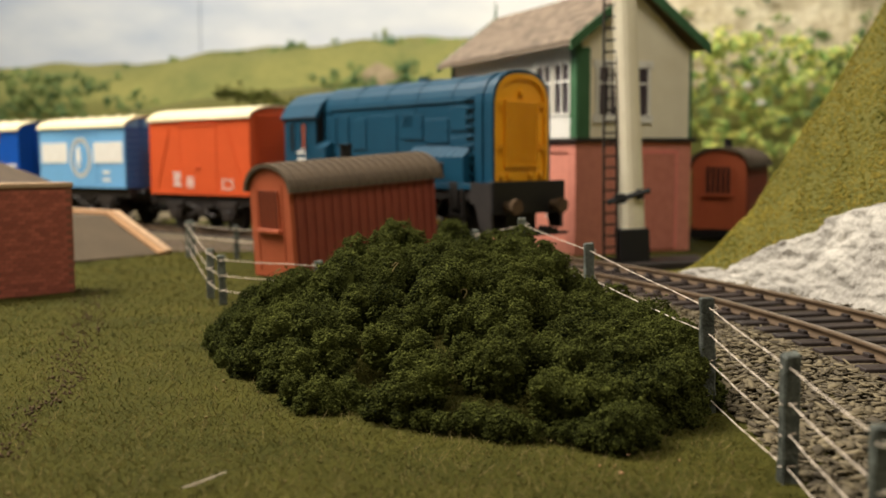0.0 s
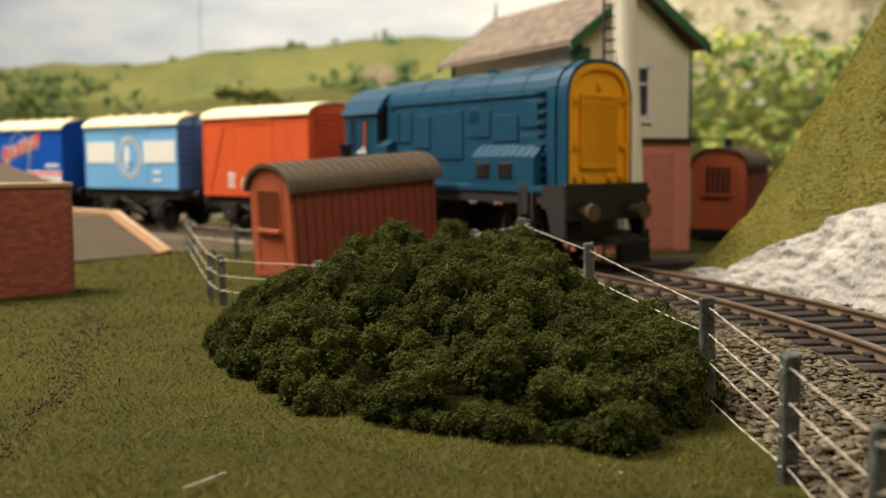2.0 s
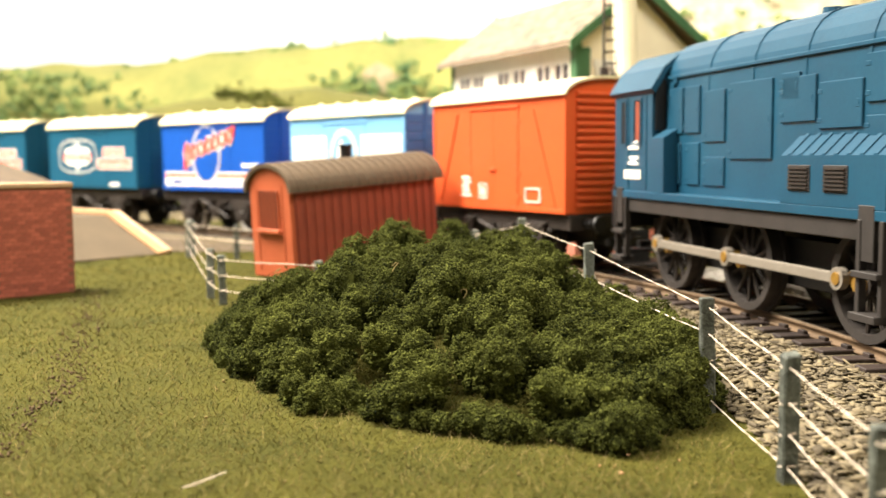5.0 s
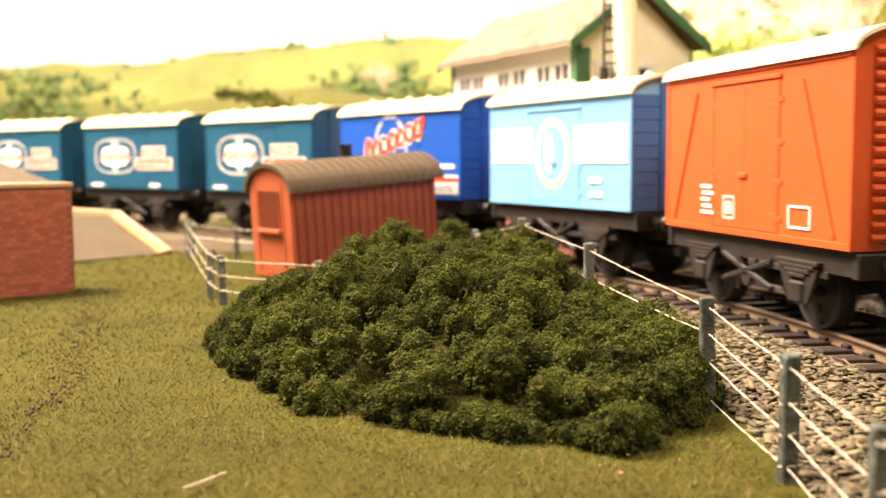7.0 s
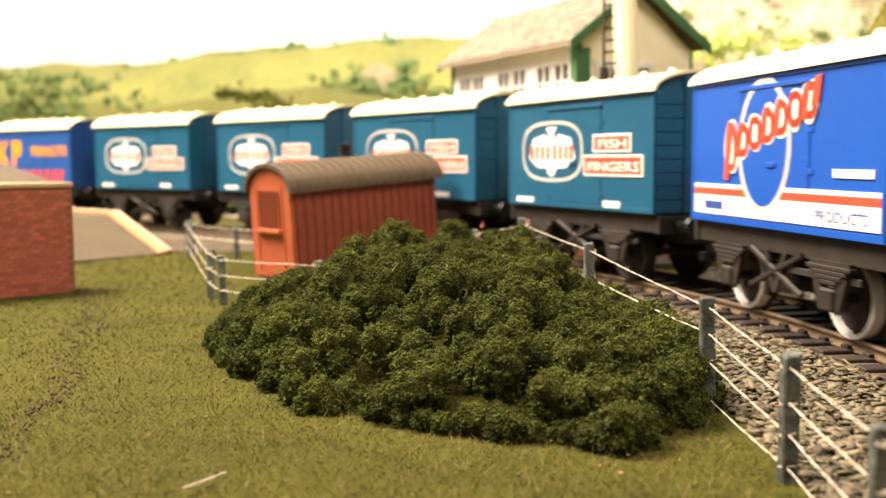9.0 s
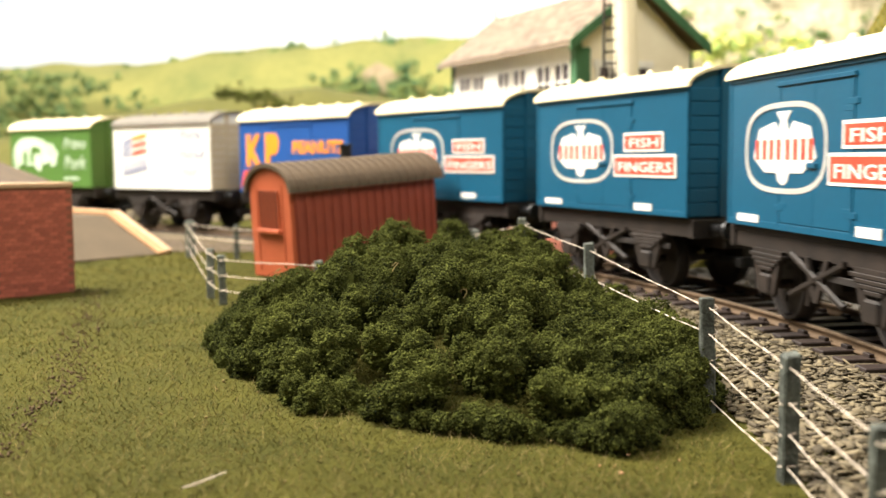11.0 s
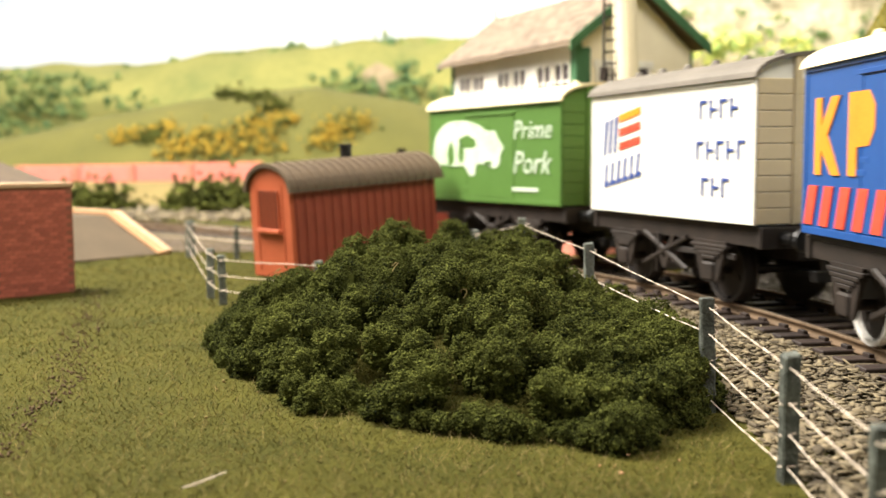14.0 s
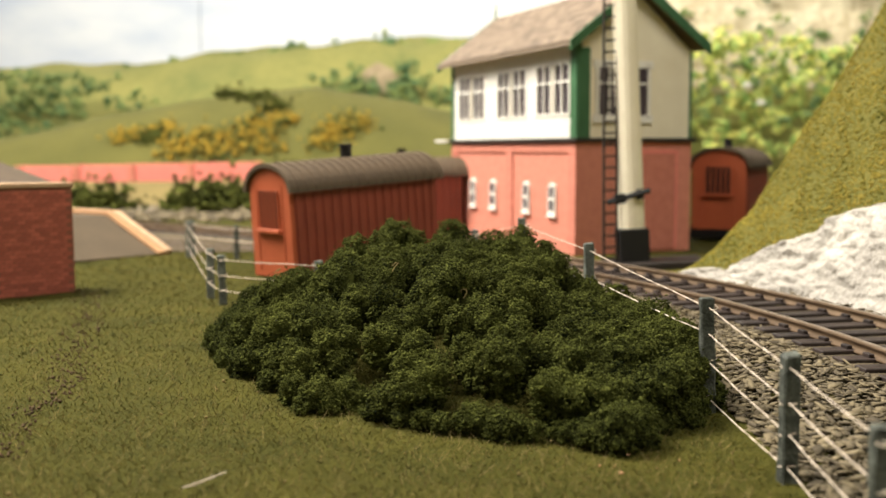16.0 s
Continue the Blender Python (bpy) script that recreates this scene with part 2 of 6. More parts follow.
def writing(body, size, x, y, z, material, parent, name="lettering", width=None, slant=0.0, bold=0.012):
    """Raised letters on the side that faces -y, from their left foot at x, z."""
    cu = bpy.data.curves.new("letters", "FONT")
    cu.body, cu.size, cu.extrude, cu.resolution_u, cu.shear, cu.offset = body, 1.0, 0.02, 2, slant, bold
    tmp = bpy.data.objects.new("tmp", cu)
    scene.collection.objects.link(tmp)
    me = bpy.data.meshes.new_from_object(tmp.evaluated_get(bpy.context.evaluated_depsgraph_get()))
    bpy.data.objects.remove(tmp)
    xs = [v.co.x for v in me.vertices]
    w = max(xs) - min(xs)
    sx = (width / w if width else size) * MM
    m0 = min(xs)
    for v in me.vertices:
        v.co = Vector(((v.co.x - m0) * sx, v.co.z * MM, v.co.y * size * MM))
    me.materials.clear()
    me.materials.append(material)
    ob = new(name, me)
    ob.parent = parent
    ob.location = (x * MM, y * MM, z * MM)
    return ob


# ---- the line of the track ----
DS = 4.0


def track_line():
    s = np.arange(-1500, 1300, DS)
    u = s / 300
    k = -3.175 - 1.8422 * u - 0.7586 * u ** 2 - 0.8551 * u ** 3
    k = np.where(s > 0, -3.175, k)
    k = np.where(s > 110, 0, k)
    k = np.where(s < -420, 0, k)
    k = np.where(s < -600, -2.0, k)
    k = np.where(s < -940, 0, k)
    i0 = np.argmin(abs(s))
    h = np.cumsum(k) * DS / 1000
    h = h - h[i0] + 0.16647
    x, y = np.cumsum(np.sin(h) * DS), np.cumsum(-np.cos(h) * DS)
    return s, x - x[i0] + 75.213, y - y[i0] + 179.192, h


TS, TX, TY, TH = track_line()
RAILTOP_Z = 4.0


def on_track(s, side=0.0):
    """A point beside the centre line, side mm to the right of travel, and the heading."""
    x, y, h = np.interp(s, TS, TX), np.interp(s, TS, TY), np.interp(s, TS, TH)
    return x - math.cos(h) * side, y - math.sin(h) * side, h


def ride(s, half=18.0):
    """The pose of a vehicle whose middle is at s."""
    ax, ay, _ = on_track(s + half)
    bx, by, _ = on_track(s - half)
    return at((ax + bx) / 2, (ay + by) / 2, RAILTOP_Z, rz=math.degrees(math.atan2(ay - by, ax - bx)))


def smooth(a, b, x):
    t = np.clip((x - a) / (b - a), 0, 1)
    return t * t * (3 - 2 * t)


def ground_z(x, y):
    x, y = np.asarray(x, float), np.asarray(y, float)
    z = 14 * smooth(760, 900, y) - 0.0 * x
    z = z + 0.25 * np.sin(x / 9.0 + 1) * np.sin(y / 11.0) * smooth(60, 30, x)
    z = z + 3.0 * np.exp(-((x + 6) ** 2 + (y - 318) ** 2) / (2 * 11.0 ** 2))
    return z

# ---- ground and backdrop ----


def sheet(name, xs, ys, zf, material, label, kind="structure", category="ground"):
    gx, gy = np.meshgrid(xs, ys)
    gz = zf(gx, gy)
    nx, ny = len(xs), len(ys)
    v = np.stack([gx, gy, gz], -1).reshape(-1, 3)
    i = np.arange(nx * ny).reshape(ny, nx)
    f = np.stack([i[:-1, :-1], i[:-1, 1:], i[1:, 1:], i[1:, :-1]], -1).reshape(-1, 4)
    ob = new(name, arrays(name, v, f, material, True))
    return tagged(ob, label, category, kind=kind)


def build_ground():
    xs = np.concatenate([np.linspace(-1500, -220, 14), np.arange(-200, 160, 4.0), np.linspace(180, 1500, 14)])
    ys = np.concatenate([np.linspace(-1400, 60, 14), np.arange(70, 440, 4.0), np.linspace(450, 1500, 36)])
    sheet("ground", xs, ys, ground_z, GRASS, "olive green static grass sheet on the layout baseboard")
    # grass fibres where the camera is near
    rng = np.random.default_rng(5)
    n = 190000
    yy = 92 + 330 * rng.random(n) ** 1.9
    xx = (rng.random(n) * 1.02 - 0.51) * yy
    keep = (xx < 36) & ~((xx > 30) & (yy > 150))
    xx, yy = xx[keep], yy[keep]
    n = len(xx)
    zz = ground_z(xx, yy) - 0.1
    a = rng.random(n) * 2 * np.pi
    hgt = rng.uniform(0.2, 0.75, n) * (1 + (yy - 100) / 400)
    w = rng.uniform(0.03, 0.065, n) * (1 + (yy - 100) / 110)
    lean = rng.normal(0, 1.1, (n, 2)) * hgt[:, None]
    dx, dy = np.cos(a) * w, np.sin(a) * w
    v = np.stack([np.stack([xx - dx, yy - dy, zz], -1), np.stack([xx + dx, yy + dy, zz], -1),
                  np.stack([xx + lean[:, 0], yy + lean[:, 1], zz + hgt], -1)], 1).reshape(-1, 3)
    f = np.arange(3 * n).reshape(-1, 3)
    tagged(new("grass_fibres", arrays("grass_fibres", v, f, BLADE)), "short olive and straw coloured static grass fibres", "grass", kind="stuff")
    # pale scraps and a worn line of bare soil in the grass
    c, r = [], []
    for t in np.linspace(0, 1, 80):
        px = np.interp(t, [0, .15, .35, .5, .8, 1], [-50, -55.4, -57.7, -63.2, -78, -92])
        py = np.interp(t, [0, .15, .35, .5, .8, 1], [112, 135, 154, 171, 221, 266])
        for _ in range(9):
            c.append((px + rng.normal(0, 1.1 + 1.4 * t), py + rng.normal(0, 2.6), 0.35))
            r.append(rng.uniform(0.06, 0.3))
    tagged(new("bare_soil", crumbs("bare_soil", np.array(c), np.array(r), SOIL, 0, 0.6, 3, 0.4, 1.5)), "thin line of brown bare soil crumbs in the grass", "soil", kind="stuff")
    c = np.stack([rng.uniform(-60, 34, 130), rng.uniform(98, 230, 130), np.full(130, 0.75)], -1)
    tagged(new("pale_scraps", crumbs("pale_scraps", c, rng.uniform(0.1, 0.26, 130), STRAW, 1, 0.4, 4)), "pale straw scraps scattered on the grass", "scrap", kind="stuff")
    # longer pale fibres that stand out of the turf, and a few orange flecks
    n = 9000
    yy = 94 + 150 * rng.random(n) ** 1.6
    xx = (rng.random(n) - 0.5) * yy
    keep = xx < 33
    xx, yy = xx[keep], yy[keep]
    n = len(xx)
    a, hgt = rng.random(n) * 2 * np.pi, rng.uniform(0.6, 1.5, n)
    lean = rng.normal(0, 0.8, (n, 2)) * hgt[:, None]
    dx, dy, zz = np.cos(a) * 0.045, np.sin(a) * 0.045, ground_z(xx, yy)
    v = np.stack([np.stack([xx - dx, yy - dy, zz], -1), np.stack([xx + dx, yy + dy, zz], -1), np.stack([xx + lean[:, 0], yy + lean[:, 1], zz + hgt], -1)], 1).reshape(-1, 3)
    tagged(new("long_grass_fibres", arrays("long_grass_fibres", v, np.arange(3 * n).reshape(-1, 3), STRAW)), "longer straw coloured fibres in the turf", "grass", kind="stuff")
    c = np.stack([rng.uniform(14, 33, 11), rng.uniform(106, 120, 11), np.full(11, 0.6)], -1)
    tagged(new("dead_leaf_flecks", crumbs("dead_leaf_flecks", c, rng.uniform(0.12, 0.3, 11), EDGE, 0, 0.5, 14, 0.2, 1.6)), "tiny tan dead leaf flecks lying on the grass", "scrap", kind="stuff")
    bm = bm_new()
    for i in range(60):
        t = i / 59
        p = Vector((-26.8 + 3.1 * t, 101.0 + 5.0 * t, 0.9))
        q = Vector((rng.normal(0, .35) + 0.5, rng.normal(0, .25) + 0.7, rng.uniform(-0.1, 0.35)))
        rod(bm, p, p + q * (1.0 - 0.5 * t), 0.05, 0.02, 4)
    tagged(part("dry_stalk", bm, TWINE), "dry pale feathery grass stalk lying on the grass", "stalk")


def build_backdrop():
    bm = bm_new()
    box(bm, -349, 1700, 1500, 1512, -60, 1300)
    tagged(part("backdrop", bm, SKY), "printed backdrop board of pale clouded sky", "backdrop", kind="structure")
    bm = bm_new()
    box(bm, -1700, -350, 1497, 1509, -60, 1300)
    tagged(part("backdrop", bm, SKY), "printed backdrop sheet of grey clouded sky with a butted seam", "backdrop", kind="structure")
    rng = np.random.default_rng(8)

    def ridge(name, px, pz, y0, y1, zlow, material, label, category="hill", wob=3.0):
        xs, ys = np.linspace(px[0], px[-1], 120), np.linspace(y0, y1, 24)

        def zf(x, y):
            t = (y - y0) / (y1 - y0)
            top = np.interp(x, px, pz)
            return zlow + (top - zlow) * np.sin(np.clip(t, 0, 1) * np.pi / 2) ** 0.9 + wob * np.sin(x / 23) * np.sin(y / 17 + x / 61) * t
        return sheet(name, xs, ys, zf, material, label, "structure", category), zf

    # fields and wooded ridges of the far scene
    ridge("far_hill", [-900, -640, -560, -430, -300, -100, 60, 260, 420, 900], [150, 162, 168, 168, 186, 200, 206, 230, 250, 250], 1250, 1480, 10, FIELD,
          "pale yellow-green far fields under the sky", "backdrop", 4)
    # woods on them: clumped crowns of many sizes
    def clump(c, r, x, y, z, k, n=12):
        for _ in range(n):
            c.append((x + rng.normal(0, k * .55), y + rng.normal(0, 3), z + rng.normal(0, k * .42)))
            r.append(k * rng.uniform(0.22, 0.5))

    c, r = [], []
    for _ in range(420):
        x = rng.uniform(-800, -440)
        z = np.interp(x, [-800, -600, -520, -440], [134, 140, 142, 136]) - 84 * rng.random() ** 1.2
        clump(c, r, x, rng.uniform(1235, 1320), z, rng.uniform(3, 7), 11)
    for _ in range(46):
        t = rng.random()
        clump(c, r, -470 + 175 * t + rng.normal(0, 16), 1300 + 20 * t, 132 - 64 * t + rng.normal(0, 9), rng.uniform(4, 8), 9)
    for x, z, k in ((-372, 170, 8), (-352, 168, 6), (-440, 162, 5), (-322, 174, 5), (-300, 176, 6), (-282, 180, 5), (-232, 182, 9), (-214, 184, 8), (-198, 186, 10), (-150, 186, 9), (-128, 180, 8),
                    (-92, 188, 12), (-76, 186, 16), (-44, 176, 22), (-36, 166, 20), (-6, 182, 18), (10, 180, 16), (-104, 172, 9), (-430, 146, 6), (-405, 138, 6), (-330, 148, 5)):
        clump(c, r, x, 1436, z, k, 14)
    for _ in range(70):
        clump(c, r, rng.triangular(-190, -60, 30), 1312, 118 + rng.normal(0, 16), rng.uniform(4, 10), 10)
    tagged(new("far_woods", crumbs("far_woods", np.array(c), np.array(r), WOODS, 1, 0.4, 6)), "blurred green woods on the far hillsides", "trees", kind="stuff")
    c, r = [], []
    for _ in range(900):
        x = rng.uniform(215, 800)
        top = np.interp(x, [215, 290, 420, 560], [150, 186, 178, 160])
        clump(c, r, x, rng.uniform(1195, 1300), -5 + top * rng.random() ** 0.8, rng.uniform(3, 10), 11)
    tagged(new("hillside_shrubs", crumbs("hillside_shrubs", np.array(c), np.array(r), SHRUB, 1, 0.4, 7)), "sunny yellow-green trees and shrubs on the hillside below the cliff", "shrubs", kind="stuff")
    c, r = [], []
    for _ in range(44):
        clump(c, r, rng.uniform(240, 560), rng.uniform(1190, 1215), rng.uniform(60, 160), rng.uniform(4, 9), 10)
    for _ in range(46):
        clump(c, r, rng.uniform(300, 640), 1306, rng.uniform(170, 270), rng.uniform(3, 9), 10)
    tagged(new("hillside_trees", crumbs("hillside_trees", np.array(c), np.array(r), WOODS, 1, 0.4, 9)), "darker green trees among the hillside shrubs and on the cliff ledges", "trees", kind="stuff")
    for x, z in ((352, 112), (368, 92)):
        bm = bm_new()
        prism(bm, [(-3.4, 0), (3.4, 0), (3.4, 3.2), (0, 5.6), (-3.4, 3.2)], -3, 3)
        h = tagged(part("cottage", bm, WHITE), "tiny white cottage among the hillside trees", "house", "far cottages")
        h.matrix_basis = at(x, 1186, z, 0, 0, 20)
    # pale limestone cliff
    ridge("cliff", [280, 380, 450, 520, 620, 900], [330, 345, 330, 310, 330, 340], 1310, 1340, 90, CLIFF, "pale cream limestone cliff on the far hillside", "cliff", 22)
    ridge("crag", [-112, -98, -84, -66, -56, -44], [128, 142, 154, 150, 146, 126], 1322, 1335, 112, CRAG, "small pale rock outcrop among far trees", "cliff", 6)
    # the modelled hill with gorse
    hill, zf = ridge("grass_hill", [-760, -600, -453, -330, -240, -128, -40, 60, 130, 190], [44, 48, 56, 84, 96, 109, 92, 70, 40, 12], 915, 1080, 15, HILLG,
                     "smooth olive green model hill with gorse patches", "hill", 1.5)
    groups = [(-275, 980, 5), (-245, 990, 4), (-205, 968, 7), (-190, 952, 8), (-172, 966, 8), (-155, 980, 7), (-145, 958, 7), (-222, 955, 6), (-130, 985, 5), (-75, 975, 6), (-62, 988, 6), (-86, 960, 6)]
    low = [(-165, 1040, 5), (-140, 1010, 5), (-195, 1066, 5), (-190, 926, 4), (-120, 930, 4), (-300, 924, 5), (-250, 975, 4), (-330, 922, 4)]
    for gx, gy, gr in groups + low:
        k = 150
        cc = np.stack([gx - 22 + rng.normal(0, gr * 1.6, k), gy - 12 + rng.normal(0, gr, k), np.zeros(k)], -1)
        cc[:, 2] = zf(cc[:, 0], cc[:, 1]) + np.abs(rng.normal(0, gr * 0.75, k)) + 0.8
        dark = (gx, gy, gr) in low
        tagged(new("gorse_bush", crumbs("gorse_bush", cc, rng.uniform(0.9, 2.4, k), BUSH if dark else GORSE, 1, 0.4, int(gx + 500))),
               "dark green low bush on the model hill" if dark else "yellow flowering gorse bush on the model hill", "bush", "bushes on the hill")
    # far boundary wall in front of the hill
    wall = thing("boundary_wall", "pink brick boundary wall with darker piers below the hill", "wall")
    xs = [-372, -322, -273, -222, -162]
    for a, b in zip(xs, xs[1:]):
        bm = bm_new()
        za = np.interp(a, [-372, -162], [16.6, 13.3])
        box(bm, a + 3, b - 3, 898, 904, 9, np.interp((a + b) / 2, [-372, -162], [28.3, 30.6]), 0.4)
        part("panel", bm, PINKWALL, wall)
    for a in xs:
        bm = bm_new()
        box(bm, a - 3, a + 3, 896, 906, 9, np.interp(a, [-372, -162], [28.7, 31.2]), 0.4)
        part("pier", bm, BOXBRICK, wall, "darker brick pier")


def band(name, x0, x1, ya, yb, material, label, lift=0.5):
    xs, ys = np.linspace(x0, x1, 30), np.linspace(0, 1, 14)
    gx, gt = np.meshgrid(xs, ys)
    gy = ya(gx) + (yb(gx) - ya(gx)) * gt
    v = np.stack([gx, gy, ground_z(gx, gy) + lift], -1).reshape(-1, 3)
    i = np.arange(v.shape[0]).reshape(14, 30)
    f = np.stack([i[:-1, :-1], i[:-1, 1:], i[1:, 1:], i[1:, :-1]], -1).reshape(-1, 4)
    tagged(new(name, arrays(name, v, f, material, True)), label, "ground", kind="structure")


def build_yard():
    band("road", -420, 60, lambda x: 742 + 0 * x, lambda x: 892 + 0 * x, STRAW, "dry straw coloured strip below the boundary wall")
    band("pavement", -300, 60, lambda x: 560 - 0.15 * x, lambda x: 730 + 0 * x, ROADG, "grey gravel yard behind the track")
    band("cinder_path", -150, 30, lambda x: 372 + 0 * x, lambda x: np.where(x < -60, 470, 430), CINDER, "brown and grey cinder yard beside the track", 0.4)
    rng = np.random.default_rng(12)
    c = np.stack([rng.uniform(-230, 20, 700), rng.uniform(545, 640, 700), rng.uniform(0.3, 1.5, 700)], -1)
    tagged(new("yard_rubble", crumbs("yard_rubble", c, rng.uniform(0.8, 3.0, 700), BALLAST, 1, 0.4, 13)), "pale grey rubble along the yard", "rubble", kind="stuff")
    for x, y, k, s in ((-262, 640, 60, 9), (-226, 645, 130, 9), (-210, 640, 110, 8), (-158, 640, 140, 9), (-141, 646, 160, 10), (-124, 640, 140, 10), (-104, 642, 110, 9), (-300, 660, 40, 8)):
        k *= 3
        cc = np.stack([x + rng.normal(0, s, k), y + rng.normal(0, s * .6, k), np.abs(rng.normal(0, s * .8, k)) + 1], -1)
        tagged(new("low_bush", crumbs("low_bush", cc, rng.uniform(1.0, 2.2, k), BUSH, 1, 0.35, int(x + 400))), "dark green low foam bush beside the yard", "bush", "bushes by the yard")


# ---- track ----


def sweep(s0, s1, side, prof, step=6.0):
    """Draws the y,z profile along the track line at that side."""
    ss = np.arange(s0, s1, step)
    v = []
    for s in ss:
        for dy, dz in prof:
            x, y, _ = on_track(s, side + dy)
            v.append((x, y, dz))
    k, n = len(prof), len(ss)
    f = [(i * k + j, i * k + (j + 1) % k, (i + 1) * k + (j + 1) % k, (i + 1) * k + j) for i in range(n - 1) for j in range(k)]
    return np.array(v), np.array(f)


def build_track():
    ob = new("track_bed", arrays("track_bed", *sweep(-1450, 1250, 0, [(24, -0.4), (17, 1.7), (-17, 1.7), (-23, -0.4)], 8), BED))
    tagged(ob, "sandy grey ballast bed under the curved track", "track bed", kind="structure")
    track = thing("railway_track", "curved model railway track with rusty rails and dark sleepers", "track", kind="structure")
    for side in (8.9, -8.9):
        v, f = sweep(-1450, 1250, side, [(1.1, 1.9), (1.1, 2.3), (0.32, 2.5), (0.32, 3.3), (0.62, 3.5), (0.62, 3.96), (-0.62, 3.96), (-0.62, 3.5), (-0.32, 3.3), (-0.32, 2.5), (-1.1, 2.3), (-1.1, 1.9)], 5)
        rail = new("rail", arrays("rail", v, f, RAIL))
        rail.parent = track
        v, f = sweep(-1450, 1250, side, [(0.5, 3.95), (0.5, 4.02), (-0.5, 4.02), (-0.5, 3.95)], 5)
        part_ob = new("rail_head", arrays("rail_head", v, f, RAILTOP))
        part_ob.parent = rail
    bm = bm_new()
    box(bm, -1.75, 1.75, -15.5, 15.5, 0.7, 2.35, 0.15)
    me = mesh_of("sleeper", bm, SLEEPER)
    bm = bm_new()
    box(bm, -1.1, 1.1, -1.9, -1.0, 2.3, 3.0, 0.1)
    box(bm, -1.1, 1.1, 1.0, 1.9, 2.3, 3.0, 0.1)
    chair = mesh_of("rail_chair", bm, SLEEPER)
    rng = random.Random(4)
    for s in np.arange(-610, 330, 7.4):
        x, y, h = on_track(s)
        sl = piece("sleeper", me, track, at(x, y, rng.uniform(-0.06, 0.06), rz=math.degrees(h) - 90 + rng.uniform(-1.2, 1.2)))
        if -120 < s < 70:
            for side in (8.9, -8.9):
                piece("rail_chair", chair, sl, at(0, side, 0))
    # loose flaky stone beside and between the rails
    g = np.random.default_rng(21)
    n = 21000
    s = g.uniform(-190, 90, n)
    side = np.where(g.random(n) < 0.68, g.uniform(15.5, 41, n), g.uniform(-19, 15.5, n))
    keep = ~((side > 30) & (s < -70))
    s, side = s[keep], side[keep]
    x = np.interp(s, TS, TX) - np.cos(np.interp(s, TS, TH)) * side
    y = np.interp(s, TS, TY) - np.sin(np.interp(s, TS, TH)) * side
    z = np.where(np.abs(side) < 17, g.uniform(1.3, 1.75, len(s)), np.interp(side, [17, 24, 30, 41], [1.9, 1.3, 0.9, 0.3]) + g.uniform(-0.3, 0.5, len(s)))
    rad = g.uniform(0.25, 0.95, len(s)) * np.where(np.abs(side) < 15, 0.6, 1.0)
    # each a thin plate with six uneven corners
    tv = np.array([(math.cos(a), math.sin(a), z) for z in (-1, 1) for a in np.linspace(0, 2 * math.pi, 6, endpoint=False)])
    tf = np.array([(0, 2, 1), (0, 3, 2), (0, 4, 3), (0, 5, 4), (6, 7, 8), (6, 8, 9), (6, 9, 10), (6, 10, 11)] + [q for k in range(6) for q in ((k, (k + 1) % 6, 6 + (k + 1) % 6), (k, 6 + (k + 1) % 6, 6 + k))])
    v = tv[None] * np.tile(1 + g.uniform(-0.45, 0.25, (len(s), 6, 1)), (1, 2, 1)) * (rad[:, None, None] * np.array([1.25, 0.85, 0.13]))
    ang, tilt = g.uniform(0, 6.3, len(s))[:, None], g.normal(0, 0.28, len(s))[:, None]
    vz = v[..., 2] + v[..., 0] * tilt
    vx, vy = v[..., 0] * np.cos(ang) - v[..., 1] * np.sin(ang), v[..., 0] * np.sin(ang) + v[..., 1] * np.cos(ang)
    v = np.stack([vx + x[:, None], vy + y[:, None], vz + z[:, None]], -1)
    f = tf[None] + (np.arange(len(s)) * len(tv))[:, None, None]
    tagged(new("ballast_stones", arrays("ballast_stones", v.reshape(-1, 3), f.reshape(-1, 3), BALLAST)), "pale grey flaky ballast stones beside the track", "ballast", kind="stuff")


# ---- the embankment and rock beside the track ----


def bank_height(s, d):
    k = 1.58 * smooth(-112, -84, s - 0.2 * (d - 22))
    z = k * np.clip(d - 22.5, 0, 76)
    n = 1.6 * np.sin(s / 7.0 + d / 9.0) * np.sin(d / 6.0 + 1.0) + 0.8 * np.sin(s / 2.9) * np.sin(d / 2.3 + s / 5)
    return z + n * np.clip((d - 22) / 12, 0, 1) * np.clip(k, 0, 1)


